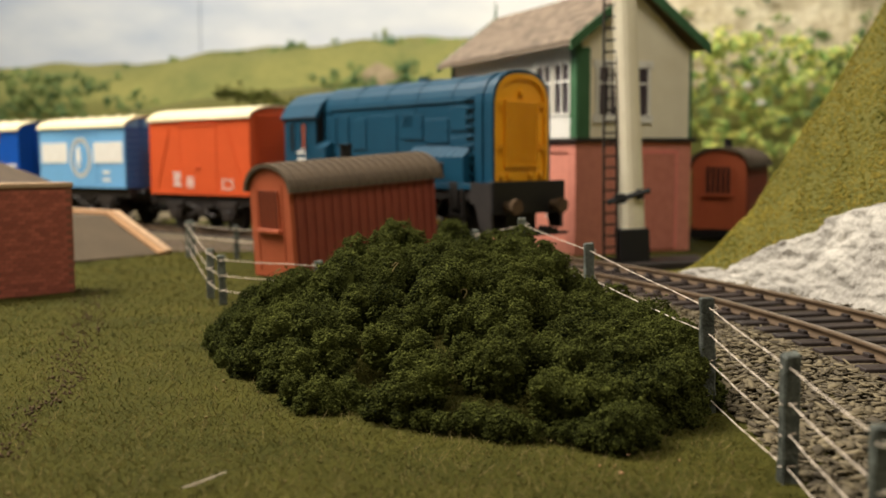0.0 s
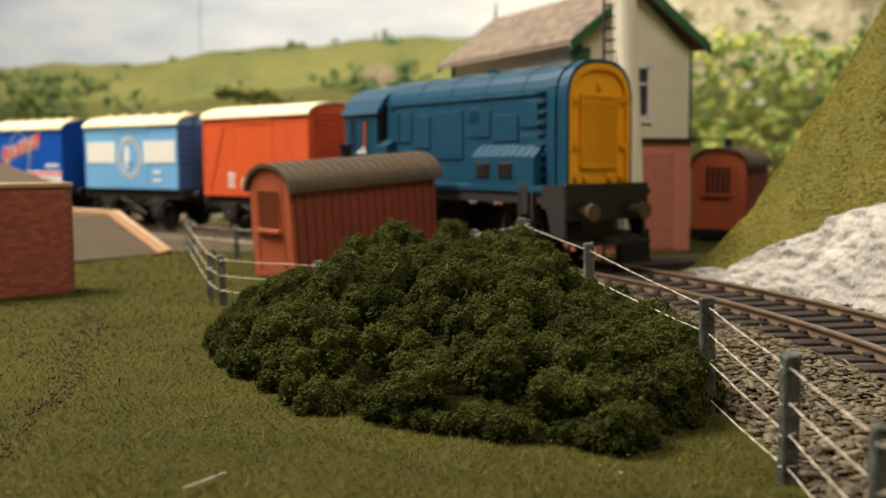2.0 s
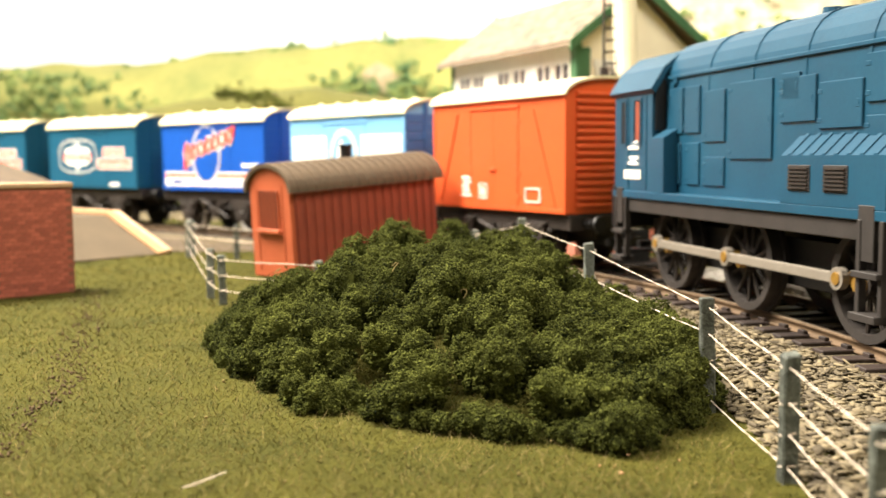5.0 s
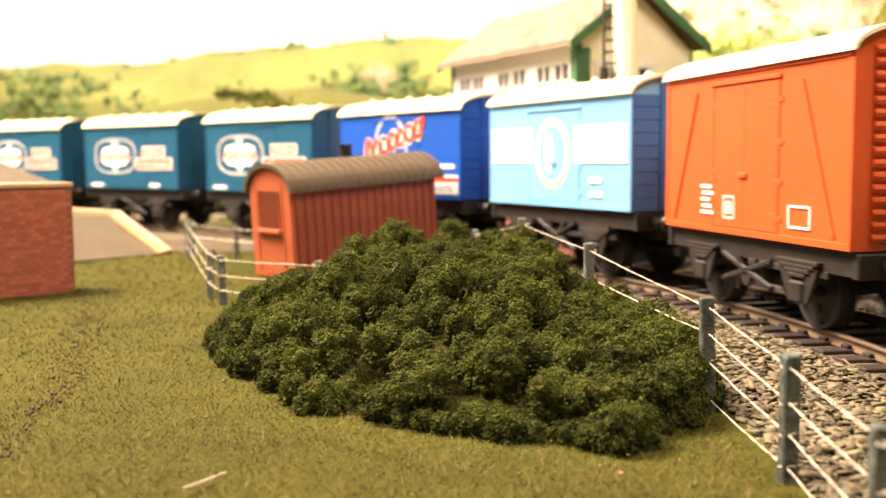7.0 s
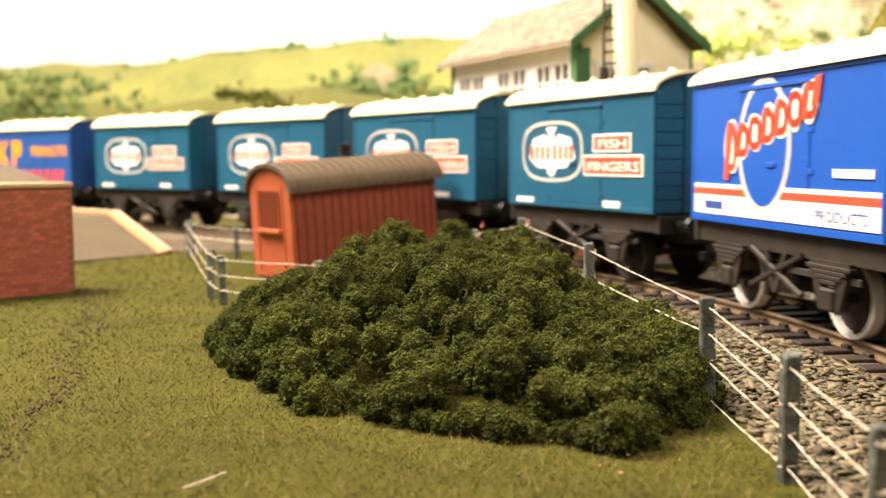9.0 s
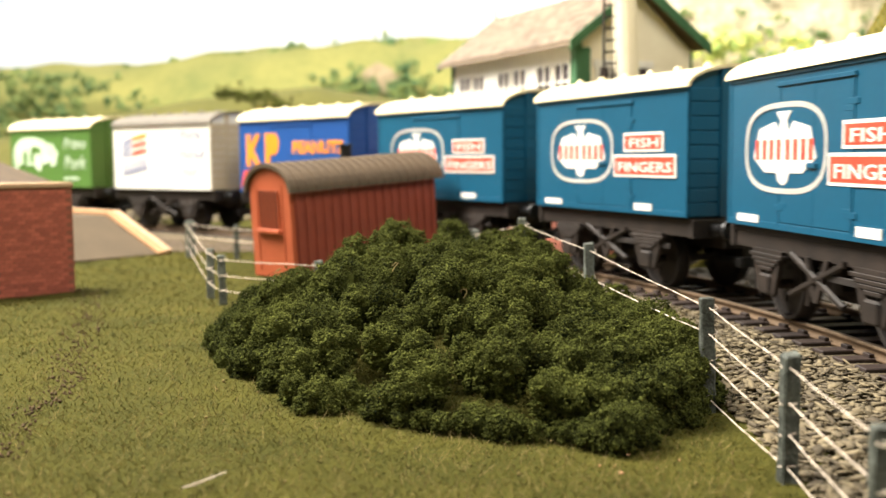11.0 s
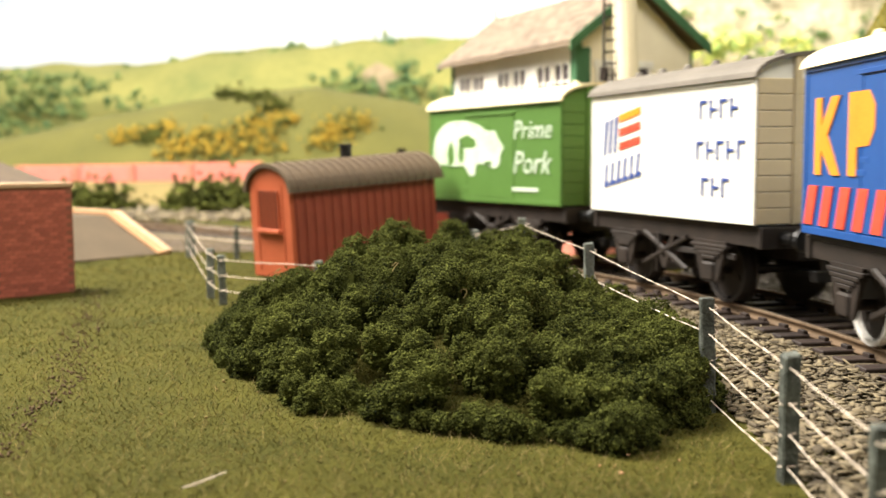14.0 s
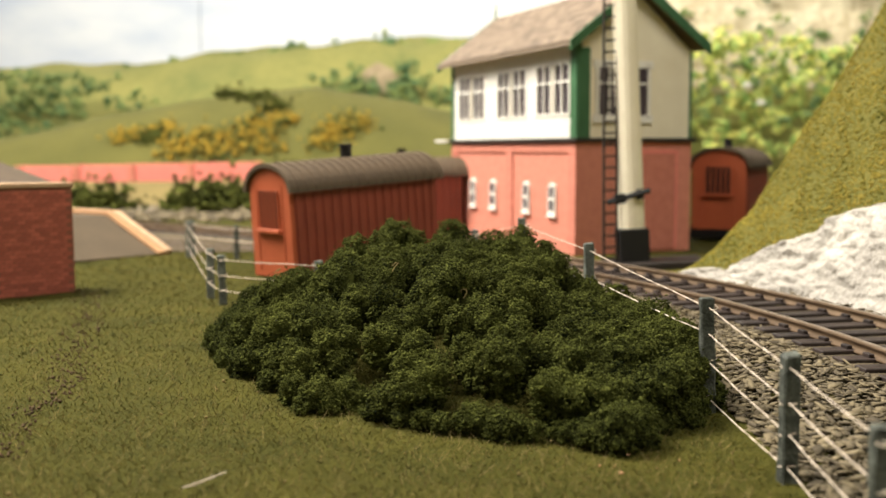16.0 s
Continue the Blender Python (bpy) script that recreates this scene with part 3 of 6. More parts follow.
def build_bank():
    ss, dd = np.arange(-126, 330, 2.5), np.concatenate([np.arange(21, 95, 1.5), [110, 150, 220]])
    gs, gd = np.meshgrid(ss, dd)
    x = np.interp(gs, TS, TX) + np.cos(np.interp(gs, TS, TH)) * gd
    y = np.interp(gs, TS, TY) + np.sin(np.interp(gs, TS, TH)) * gd
    z = bank_height(gs, gd) - 1.0 * (gd < 22)
    v = np.stack([x, y, z], -1).reshape(-1, 3)
    i = np.arange(v.shape[0]).reshape(len(dd), len(ss))
    f = np.stack([i[:-1, :-1], i[:-1, 1:], i[1:, 1:], i[1:, :-1]], -1).reshape(-1, 4)
    tagged(new("embankment", arrays("embankment", v, f, BANK, True)), "steep olive brown grassy embankment beside the track", "embankment", kind="structure")
    g = np.random.default_rng(31)
    n = 42000
    s, d = g.uniform(-110, 5, n), g.uniform(24, 90, n)
    x = np.interp(s, TS, TX) + np.cos(np.interp(s, TS, TH)) * d
    y = np.interp(s, TS, TY) + np.sin(np.interp(s, TS, TH)) * d
    z = bank_height(s, d)
    r = g.uniform(0.14, 0.5, n)
    tagged(new("bank_turf", crumbs("bank_turf", np.stack([x, y, z], -1), r, BANK2, 0, 0.45, 32, 0.6, 1.4)), "loose olive, brown and yellow turf flock on the embankment", "turf", kind="stuff")
    # rugged plaster rock at its foot
    ss, uu = np.arange(-100, 200, 0.9), np.linspace(0, 1, 46)
    gs, gu = np.meshgrid(ss, uu)
    top = np.interp(gs, [-100, -90, -72, -57, -30, 5, 60], [0.2, 1.5, 10.5, 16.5, 24.0, 29.0, 31.0]) + 1.6 * np.sin(gs / 9.0) + 1.0 * np.sin(gs / 3.7 + 1)
    zz = top * gu
    base = 21.5 + zz * 0.36
    bulge = np.zeros_like(gs)
    for a in range(gs.shape[0]):
        for b in range(gs.shape[1]):
            p = Vector((gs[a, b] / 9.0, zz[a, b] / 6.0, 0.0))
            bulge[a, b] = 1.5 * noise.noise(p) + 1.7 * abs(noise.noise(p * 1.9)) + 0.6 * noise.noise(p * 4.3) + 0.3 * noise.noise(p * 10)
    d = base - bulge * np.clip(gu * 6, 0.2, 1) + np.where(gu > 0.96, 6.0, 0)
    x = np.interp(gs, TS, TX) + np.cos(np.interp(gs, TS, TH)) * d
    y = np.interp(gs, TS, TY) + np.sin(np.interp(gs, TS, TH)) * d
    v = np.stack([x, y, zz + 0.2 + bulge * 0.35], -1).reshape(-1, 3)
    i = np.arange(v.shape[0]).reshape(len(uu), len(ss))
    f = np.stack([i[:-1, :-1], i[:-1, 1:], i[1:, 1:], i[1:, :-1]], -1).reshape(-1, 4)
    tagged(new("rock_face", arrays("rock_face", v, f, ROCK)), "rugged pale grey plaster rock face along the track", "rock", kind="structure")


BANK2 = mat("bank_turf_mat", lin(144, 126, 56), lin(70, 76, 28), 13, 0.6, 0.95, bump=0.4, spread=0.7, island=0.45, spec=0.05)

# ---- the big foam bush ----


def lattice(p, seed):
    """Smooth value noise, 0 to 1, at the rows of p."""
    q = np.floor(p).astype(np.int64)
    f = p - q
    f = f * f * (3 - 2 * f)
    out = np.zeros(len(p))
    for dx, dy, dz in itertools.product((0, 1), repeat=3):
        h = (q[:, 0] + dx) * 73856093 ^ (q[:, 1] + dy) * 19349663 ^ (q[:, 2] + dz) * 83492791 ^ seed * 2654435761
        h = (h ^ (h >> 13)) * 1274126177 & 0x7FFFFFFF
        h = (h ^ (h >> 16)) & 0xFFFF
        w = (f[:, 0] if dx else 1 - f[:, 0]) * (f[:, 1] if dy else 1 - f[:, 1]) * (f[:, 2] if dz else 1 - f[:, 2])
        out += w * h / 65535
    return out


def build_bush():
    # crest line (x, y, z) and foot line (x, y) of the bush
    crest = np.array([(-40.6, 178, 3.0), (-38.5, 182, 7.2), (-34.4, 184, 11.0), (-27.2, 186, 13.6), (-20.4, 190, 16.2), (-16.8, 194, 19.8), (-9.2, 197, 22.4), (-2.6, 197, 18.8), (1.8, 199, 22.0),
                      (7.3, 200, 19.0), (14.4, 200, 20.2), (20.0, 198, 17.8), (24.0, 192, 14.4), (27.6, 184, 11.6), (31.6, 176, 11.0), (34.6, 165, 10.4), (35.6, 150, 10.4), (37.0, 141, 8.8), (37.2, 135, 4.0)])
    foot = np.array([(-41.2, 180), (-34.9, 164), (-25.8, 148), (-19.4, 132.5), (-13.1, 135.4), (-6.6, 127), (-1.0, 123.8), (5.1, 122), (8.3, 119.3), (13.7, 119.7), (17.7, 116), (20.0, 112.6), (24.7, 118.6), (30.8, 124.5), (36.8, 135)])
    rng = np.random.default_rng(17)
    tr, tf = np.linspace(0, 1, len(crest)), np.linspace(0, 1, len(foot))
    heads = []
    nu, nt = 14, 21
    for j in range(nu):
        for i in range(nt):
            if rng.random() < 0.12:
                continue
            t = np.clip((i + 0.5 * (j % 2) + rng.uniform(-0.4, 0.4)) / (nt - 0.5), 0.01, 0.99)
            u = np.clip((j + rng.uniform(-0.4, 0.4)) / (nu - 1), 0, 1)
            r = rng.uniform(1.4, 3.5)
            ax, ay, az = (np.interp(t, tr, crest[:, k]) for k in range(3))
            bx, by = np.interp(t, tf, foot[:, 0]), np.interp(t, tf, foot[:, 1])
            zt = 0.92 * az * math.sin(u * math.pi / 2) ** 0.6 + (1 - u) * 4.0
            x, y = bx + (ax - bx) * u, by + 2.4 + (ay - by - 2.4) * u
            x += 2.0 * smooth(0.12, 0.0, t) - 2.0 * smooth(0.86, 1.0, t)
            swell = max(-1.3, 4.2 * noise.noise(Vector((x / 6.5, y / 9.0, 3.0))) * (1 - 0.75 * u))
            heads.append((x, y, max(zt - r * 0.95 + swell + rng.normal(0, 1.2) * (1 - 0.5 * u), r * 0.45), r))
    for x, y, z, r in ((-9.2, 196, 22.6, 3.4), (-5.4, 195, 20.6, 2.4), (1.9, 198, 22.2, 3.2), (14.6, 199, 20.8, 3.4), (9.4, 199, 20.0, 2.8), (-16.0, 193, 19.8, 2.8), (-27.2, 185, 14.2, 3.0), (-34.2, 183, 11.4, 2.6), (19.6, 196, 18.2, 2.4), (30.2, 178, 12.0, 2.8)):
        heads.append((x, y, z - r, r))  # lumps that stand out of the crest
    for t in np.linspace(0, 1, 20):  # back slope
        ax, ay, az = (np.interp(t, tr, crest[:, k]) for k in range(3))
        for k in (5, 11):
            heads.append((ax - 2.4 * smooth(0.8, 1.0, t), ay + k * (0.6 + 0.5 * rng.random()), az * (0.72 - k / 26), 3.0))
    for t in np.linspace(0.03, 0.97, 26):  # skirts at the foot
        heads.append((np.interp(t, tf, foot[:, 0]) + rng.normal(0, 0.6), np.interp(t, tf, foot[:, 1]) + 1.6, 1.2, rng.uniform(1.2, 2.0)))
    heads = np.array(heads)
    # lacy foam crumbs over every head, gathered into small tufts with gaps
    c, r = [], []
    for k, (x, y, z, q) in enumerate(heads):
        n = int(430 * q * q)
        d = rng.normal(0, 1, (n, 3))
        d[:, 1] = np.where(d[:, 1] > 0.4, -d[:, 1], d[:, 1])
        d /= np.linalg.norm(d, axis=1)[:, None]
        base = np.array((x, y, z)) + d * q * 0.8
        tuft = lattice(base / 1.0, 3)
        fine = lattice(base / 0.5, 5)
        keep = 0.55 * tuft + 0.45 * fine > 0.38 + rng.normal(0, 0.05, n)
        rad = q * (0.60 + 0.52 * tuft) + 0.75 * (fine - 0.4) + 0.22 * rng.exponential(1.0, n) * (rng.random(n) < 0.3)
        p = (np.array((x, y, z)) + d * rad[:, None])[keep]
        near = np.linalg.norm(heads[:, :3] - heads[k, :3], axis=1) < heads[:, 3] + q
        near[k] = False
        for hx, hy, hz, hq in heads[near]:
            p = p[np.linalg.norm(p - (hx, hy, hz), axis=1) > hq * 0.62]
        p = p[p[:, 2] > 0.05]
        c.append(p)
        r.append(rng.uniform(0.045, 0.14, len(p)))
    bush = thing("bush", "large dark green foam foliage bush on the grass", "bush")
    lower = heads.copy()
    lower[:, 2] = np.maximum(lower[:, 2] - 3.0, 0.4)
    lower[:, 1] += 1.4
    core = np.concatenate([heads, lower])
    for x, y, z, q in lower:  # sparser crumbs deep inside
        n = int(60 * q * q)
        d = rng.normal(0, 1, (n, 3))
        d[:, 1:] = np.stack([-np.abs(d[:, 1]), d[:, 2]], -1)
        p = np.array((x, y, z)) + d / np.linalg.norm(d, axis=1)[:, None] * (q * rng.uniform(0.62, 0.95, n))[:, None]
        c.append(p[p[:, 2] > 0.05])
        r.append(rng.uniform(0.12, 0.28, len(c[-1])))
    a = new("inner_mass", crumbs("inner_mass", core[:, :3], core[:, 3] * 0.6, BUSH, 2, 0.28, 18, 0.85, 1.1))
    b = new("foliage", crumbs("foliage", np.concatenate(c), np.concatenate(r), BUSH, 0, 0.7, 19, 0.4, 2.0))
    for k, (x, y, z) in enumerate(((-29.5, 178, 13.6), (-8.0, 160, 16.4), (3.0, 150, 13.4))):
        bm = bm_new()
        p = Vector((x, y, z))
        for q in range(5):
            n = p + Vector((0.5 * math.sin(q * 1.1 + k), 0.1, 0.75 - 0.3 * q))
            rod(bm, p, n, 0.1, 0.09, 5)
            p = n
        part("twig", bm, STRAW, bush, "curled pale dry stalk")
    for o in (a, b):
        o.parent = bush
        tagged(o, kind="stuff")


# ---- fences ----


def build_fences():
    def strand(bm, a, b, r, seed):
        """Twine: two twisted plies with a slight sag and stray fuzz."""
        a, b = Vector(a), Vector(b)
        n = max(6, int((b - a).length / 1.6))
        side = (b - a).cross(Vector((0, 0, 1))).normalized()
        for ph in (0.0, math.pi):
            pts = []
            for i in range(n + 1):
                t = i / n
                w = ph + i * 1.35
                wob = 0.10 * noise.noise(Vector((t * 6, seed, 0)))
                pts.append(a.lerp(b, t) + Vector((0, 0, -0.15 * math.sin(math.pi * t) + wob + 0.55 * r * math.sin(w))) + side * (0.55 * r * math.cos(w)))
            for p, q in zip(pts, pts[1:]):
                rod(bm, p, q, r * 0.72, r * 0.72, 5)
        for _ in range(n // 2):
            p = a.lerp(b, rng.random())
            rod(bm, p, p + Vector((rng.uniform(-.4, .4), rng.uniform(-.4, .4), rng.uniform(-.35, .45))), 0.022, 0.012, 3)

    def fence(name, label, posts, nw, drops, r):
        f = thing(name, label, "fence")
        top = []
        for (x, y, h) in posts:
            z0 = float(ground_z(x, y))
            bm = bm_new()
            box(bm, -0.9, 0.9, -0.85, 0.85, -0.5, h, 0.2)
            bmesh.ops.subdivide_edges(bm, edges=[e for e in bm.edges if e.calc_length() > 5], cuts=7, use_grid_fill=True)
            for v in bm.verts:
                v.co.x += 0.22 * noise.noise(v.co * 0.6 + Vector((x, y, 0)))
                v.co.y += 0.22 * noise.noise(v.co * 0.5 + Vector((y, x, 0)))
                v.co.z += 0.3 * noise.noise(v.co * 0.9 + Vector((y, 0, x))) * (v.co.z > h - 1)
            ob = part("post", bm, POST, f)
            ob.matrix_basis = at(x, y, z0, rng.uniform(-2, 2), rng.uniform(-2, 2), rng.uniform(-8, 8))
            top.append(Vector((x, y, z0 + h)))
        for k in range(nw):
            bm = bm_new()
            for i in range(len(top) - 1):
                a = top[i] - Vector((0.3, 1.05, drops[i][k]))
                b = top[i + 1] - Vector((0.3, 1.05, drops[i + 1][k]))
                strand(bm, a, b, r, k * 7 + i)
            for i, o in enumerate(top):
                # the twine is wound aslant round the post
                o = o - Vector((0, 0, drops[i][k]))
                turn = [o + Vector((1.0 * math.cos(q), 0.97 * math.sin(q), 0.3 * math.sin(q + k))) for q in np.linspace(0, 2 * math.pi, 13)]
                for p, q in zip(turn, turn[1:]):
                    rod(bm, p, q, r, r, 5)
            part("twine", bm, TWINE, f)
        return f
    rng = random.Random(9)
    fence("trackside_fence", "grey post and pale twine fence along the track",
          [(8.2, 255, 16.3), (18.9, 235, 20.2), (27.7, 190, 18.0), (35.4, 134, 15.5), (36.1, 104.6, 13.7), (36.3, 82, 12.3), (33.0, 50, 13.0)], 4,
          [(1.2, 5.6, 9.4, 13), (1.6, 6.4, 10.6, 15), (1.5, 6.6, 10.6, 15), (1.3, 4.8, 8.5, 13.4), (1.3, 5.0, 8.4, 12.0), (1.2, 5.2, 9.0, 12.2), (1.2, 5.2, 9.0, 12.2)], 0.085)
    even = [(0.9, 4.6, 8.2)] * 5
    fence("field_fence", "grey post and pale twine fence round the field corner",
          [(-88.8, 354, 12.5), (-57.5, 250, 12.3), (-51.6, 237, 11.6), (-26.9, 216, 12.6), (-4, 214, 12.4)], 3, even, 0.1)
    fence("yard_fence", "grey wooden post fence beside the cinder yard", [(-88, 357, 12.6), (-69.9, 344, 11.6), (-52, 332, 11.5)], 2, [(1.2, 5.2)] * 3, 0.14)


# ---- huts ----


def build_hut():
    hut = thing("platelayers_hut", "red corrugated hut with curved dark roof and orange plank end, leaning", "hut", group="trackside huts")
    L, W, E, A = 52.0, 21.0, 24.5, 31.0  # length, width, eaves, crown
    arc = [(W / 2 * math.cos(a), E + (A - E) * math.sin(a)) for a in np.linspace(0, math.pi, 15)]
    bm = bm_new()
    prism_x(bm, [(-W / 2, 0), *reversed(arc), (W / 2, 0)][::-1], -L / 2 + 0.6, L / 2 - 0.6)
    part("wall", bm, HUTRED, hut)
    bm = bm_new()
    box(bm, -L / 2 - 0.4, L / 2 + 0.4, -W / 2 - 0.6, W / 2 + 0.6, -3.6, 1.6, 0.3)
    part("plinth", bm, BLACK, hut, "black plinth")
    # corrugations of the side walls
    bm = bm_new()
    prism(bm, [(-0.75, 1.6), (0.75, 1.6), (0.75, E - 0.2), (-0.75, E - 0.2)], -0.55, 0.0)
    rib = mesh_of("rib", bm, HUTRED)
    n = 17
    for i in range(n):
        x = -L / 2 + 1.8 + i * (L - 3.6) / (n - 1)
        piece("rib", rib, hut, at(x, -W / 2, 0))
        piece("rib", rib, hut, at(x, W / 2, 0, rz=180))
    # curved corrugated roof sheets
    def arc_at(off, k=15):
        return [((W / 2 + 1.5 + off) * math.cos(a), E - 0.5 + (A - E + 1.3 + off) * math.sin(a)) for a in np.linspace(0.02, math.pi - 0.02, k)]
    bm = bm_new()
    o, q = arc_at(0), arc_at(-0.7)
    prism_x(bm, o + q[::-1], -L / 2 - 1.6, L / 2 + 1.6)
    roof = part("roof", bm, HUTROOF, hut, "weathered dark brown curved roof")
    bm = bm_new()
    prism_x(bm, arc_at(0.55) + arc_at(-0.1)[::-1], -0.85, 0.85)
    sheet_rib = mesh_of("roof_rib", bm, HUTROOF)
    for i in range(19):
        piece("roof_rib", sheet_rib, roof, at(-L / 2 - 0.8 + i * (L + 1.6) / 18, 0, 0))
    # the plank end with slatted window and door rail
    end = [(y * 0.985, z - 0.15) for y, z in arc]
    bm = bm_new()
    prism_x(bm, [(-W / 2 + 0.1, 0), *[(-y, z) for y, z in end], (W / 2 - 0.1, 0)], -L / 2 - 0.7, -L / 2 + 0.7)
    e = part("end_wall", bm, HUTEND, hut, "orange painted end wall")
    # flat dark patch on the wall, painted shade between the slats
    bm = bm_new()
    box(bm, -L / 2 - 0.9, -L / 2 - 0.6, -4.7, 5.4, 14.0, 24.5)
    part("slot_shade", bm, HUTSHADE, e)
    bm = bm_new()
    box(bm, -0.3, 0.35, -0.3, 0.3, 14.0, 24.6, 0.1)
    slat = mesh_of("slat", bm, HUTEND)
    for i in range(6):
        piece("slat", slat, e, at(-L / 2 - 1.0, -4.6 + i * 1.95, 0))
    bm = bm_new()
    box(bm, -L / 2 - 2.0, -L / 2 - 0.4, -5.8, 6.4, 12.6, 13.8, 0.2)
    part("rail", bm, HUTEND, e)
    bm = bm_new()
    box(bm, -L / 2 - 0.95, -L / 2 - 0.6, -6.8, -6.3, 2, 26)
    box(bm, -L / 2 - 0.95, -L / 2 - 0.6, 6.6, 7.0, 2, 26)
    part("door_frame", bm, HUTEND, e)
    bm = bm_new()
    rod(bm, (2, 2, A - 2), (2, 2, A + 4.4), 1.8, 1.7, 12)
    rod(bm, (2, 2, A + 4.2), (2, 2, A + 5.0), 2.1, 2.1, 12)
    part("chimney", bm, BLACK, hut, "black stovepipe chimney")
    bpy.context.view_layer.update()
    hut.matrix_basis = at(-27.5, 304, 2.2, 0, -3.4, 41)
    copy_thing(hut, at(-19, 437, 2.0, 0, 0, 14))
    c = copy_thing(hut, at(120, 424, 5.2, 0, 0, 64))
    tagged(c, "red hut with curved dark roof and slatted end beside the embankment")


# ---- brick wall, platform ramp ----


def bricks(parent, x0, x1, z0, z1, material, name="brick", w=3.0, h=1.0, y=0.0):
    bm = bm_new()
    box(bm, -w / 2 + 0.09, w / 2 - 0.09, -0.12, 0.1, -h / 2 + 0.08, h / 2 - 0.08, 0.03)
    me = mesh_of(name, bm, material)
    row, z = 0, z0 + h / 2
    while z < z1 - h * 0.4:
        x = x0 + w / 2 - (w / 2 if row % 2 else 0)
        while x < x1 + 0.1:
            if x0 + w * 0.3 < x < x1 - w * 0.3:
                piece(name, me, parent, at(x, y, z))
            x += w
        z += h
        row += 1


def build_wall():
    wall = thing("brick_wall", "weathered orange-red brick retaining wall with pale flat coping", "wall")
    L = 60.0
    bm = bm_new()
    box(bm, -L, 0, 0, 9, -0.5, 27.2)
    part("core", bm, MORTAR, wall)
    bm = bm_new()
    box(bm, -L - 0.2, 0.3, -0.5, 9.5, 27.2, 28.4, 0.15)
    part("coping", bm, CAPST, wall, "pale stone coping")
    wall.matrix_basis = at(-95.8, 263.5, 0, 0, 0, 42)
    bricks(wall, -20, 0.0, 0, 27.2, BRICK, "brick", 2.3, 1.06)
    # station building roof behind it
    hs = thing("station_building", "low red brick building with shallow brown roof behind the wall", "building")
    bm = bm_new()
    box(bm, -22, 18, 0, 44, 0, 26)
    prism(bm, [(-22, 26), (18, 26), (-2, 33.4)], 0.0, 44)
    part("wall", bm, BOXBRICK, hs)
    for sgn in (-1, 1):
        bm = bm_new()
        prism(bm, [(-2, 35.2), (-2 + sgn * 23.5, 26.2), (-2 + sgn * 23.5, 25.0), (-2, 33.6)], -2.5, 46)
        part("roof_slope", bm, HUTROOF, hs)
    hs.matrix_basis = at(-167, 334, 0)
    # platform with sloping end
    pf = thing("station_platform", "brown station platform with sloping ramp end and pale edge stones", "platform")
    prof = [(-90, 0.2), (-90, 13.2), (-0.5, 13.2), (33, 0.6), (33, 0.2)]
    bm = bm_new()
    prism(bm, prof, 0, 46)
    part("ramp", bm, CONCRETE, pf)
    bm = bm_new()
    prism(bm, [(-90, 13.3), (-90, 14.3), (0, 14.3), (34, 1.4), (34, 0.5), (0, 13.3)], 42, 47)
    part("edge_stone", bm, EDGE, pf, "pale orange edging stones")
    bm = bm_new()
    prism(bm, [(-90, 14.32), (-90, 14.9), (0.2, 14.9), (34.5, 1.9), (34.5, 1.4), (0, 14.32)], 44.5, 47.4)
    part("edge_lip", bm, CAPST, pf, "pale worn platform edge")
    # black strip set on the platform side as painted shade at its foot
    bm = bm_new()
    box(bm, -90, 20, -0.6, 0.0, 0.0, 2.4)
    part("foot_shade", bm, BLACK, pf, "black strip that stands for the shade along the platform foot")
    pf.matrix_basis = at(-154.2, 350.6, 0, 0, 0, -41.6)


# ---- signal box ----


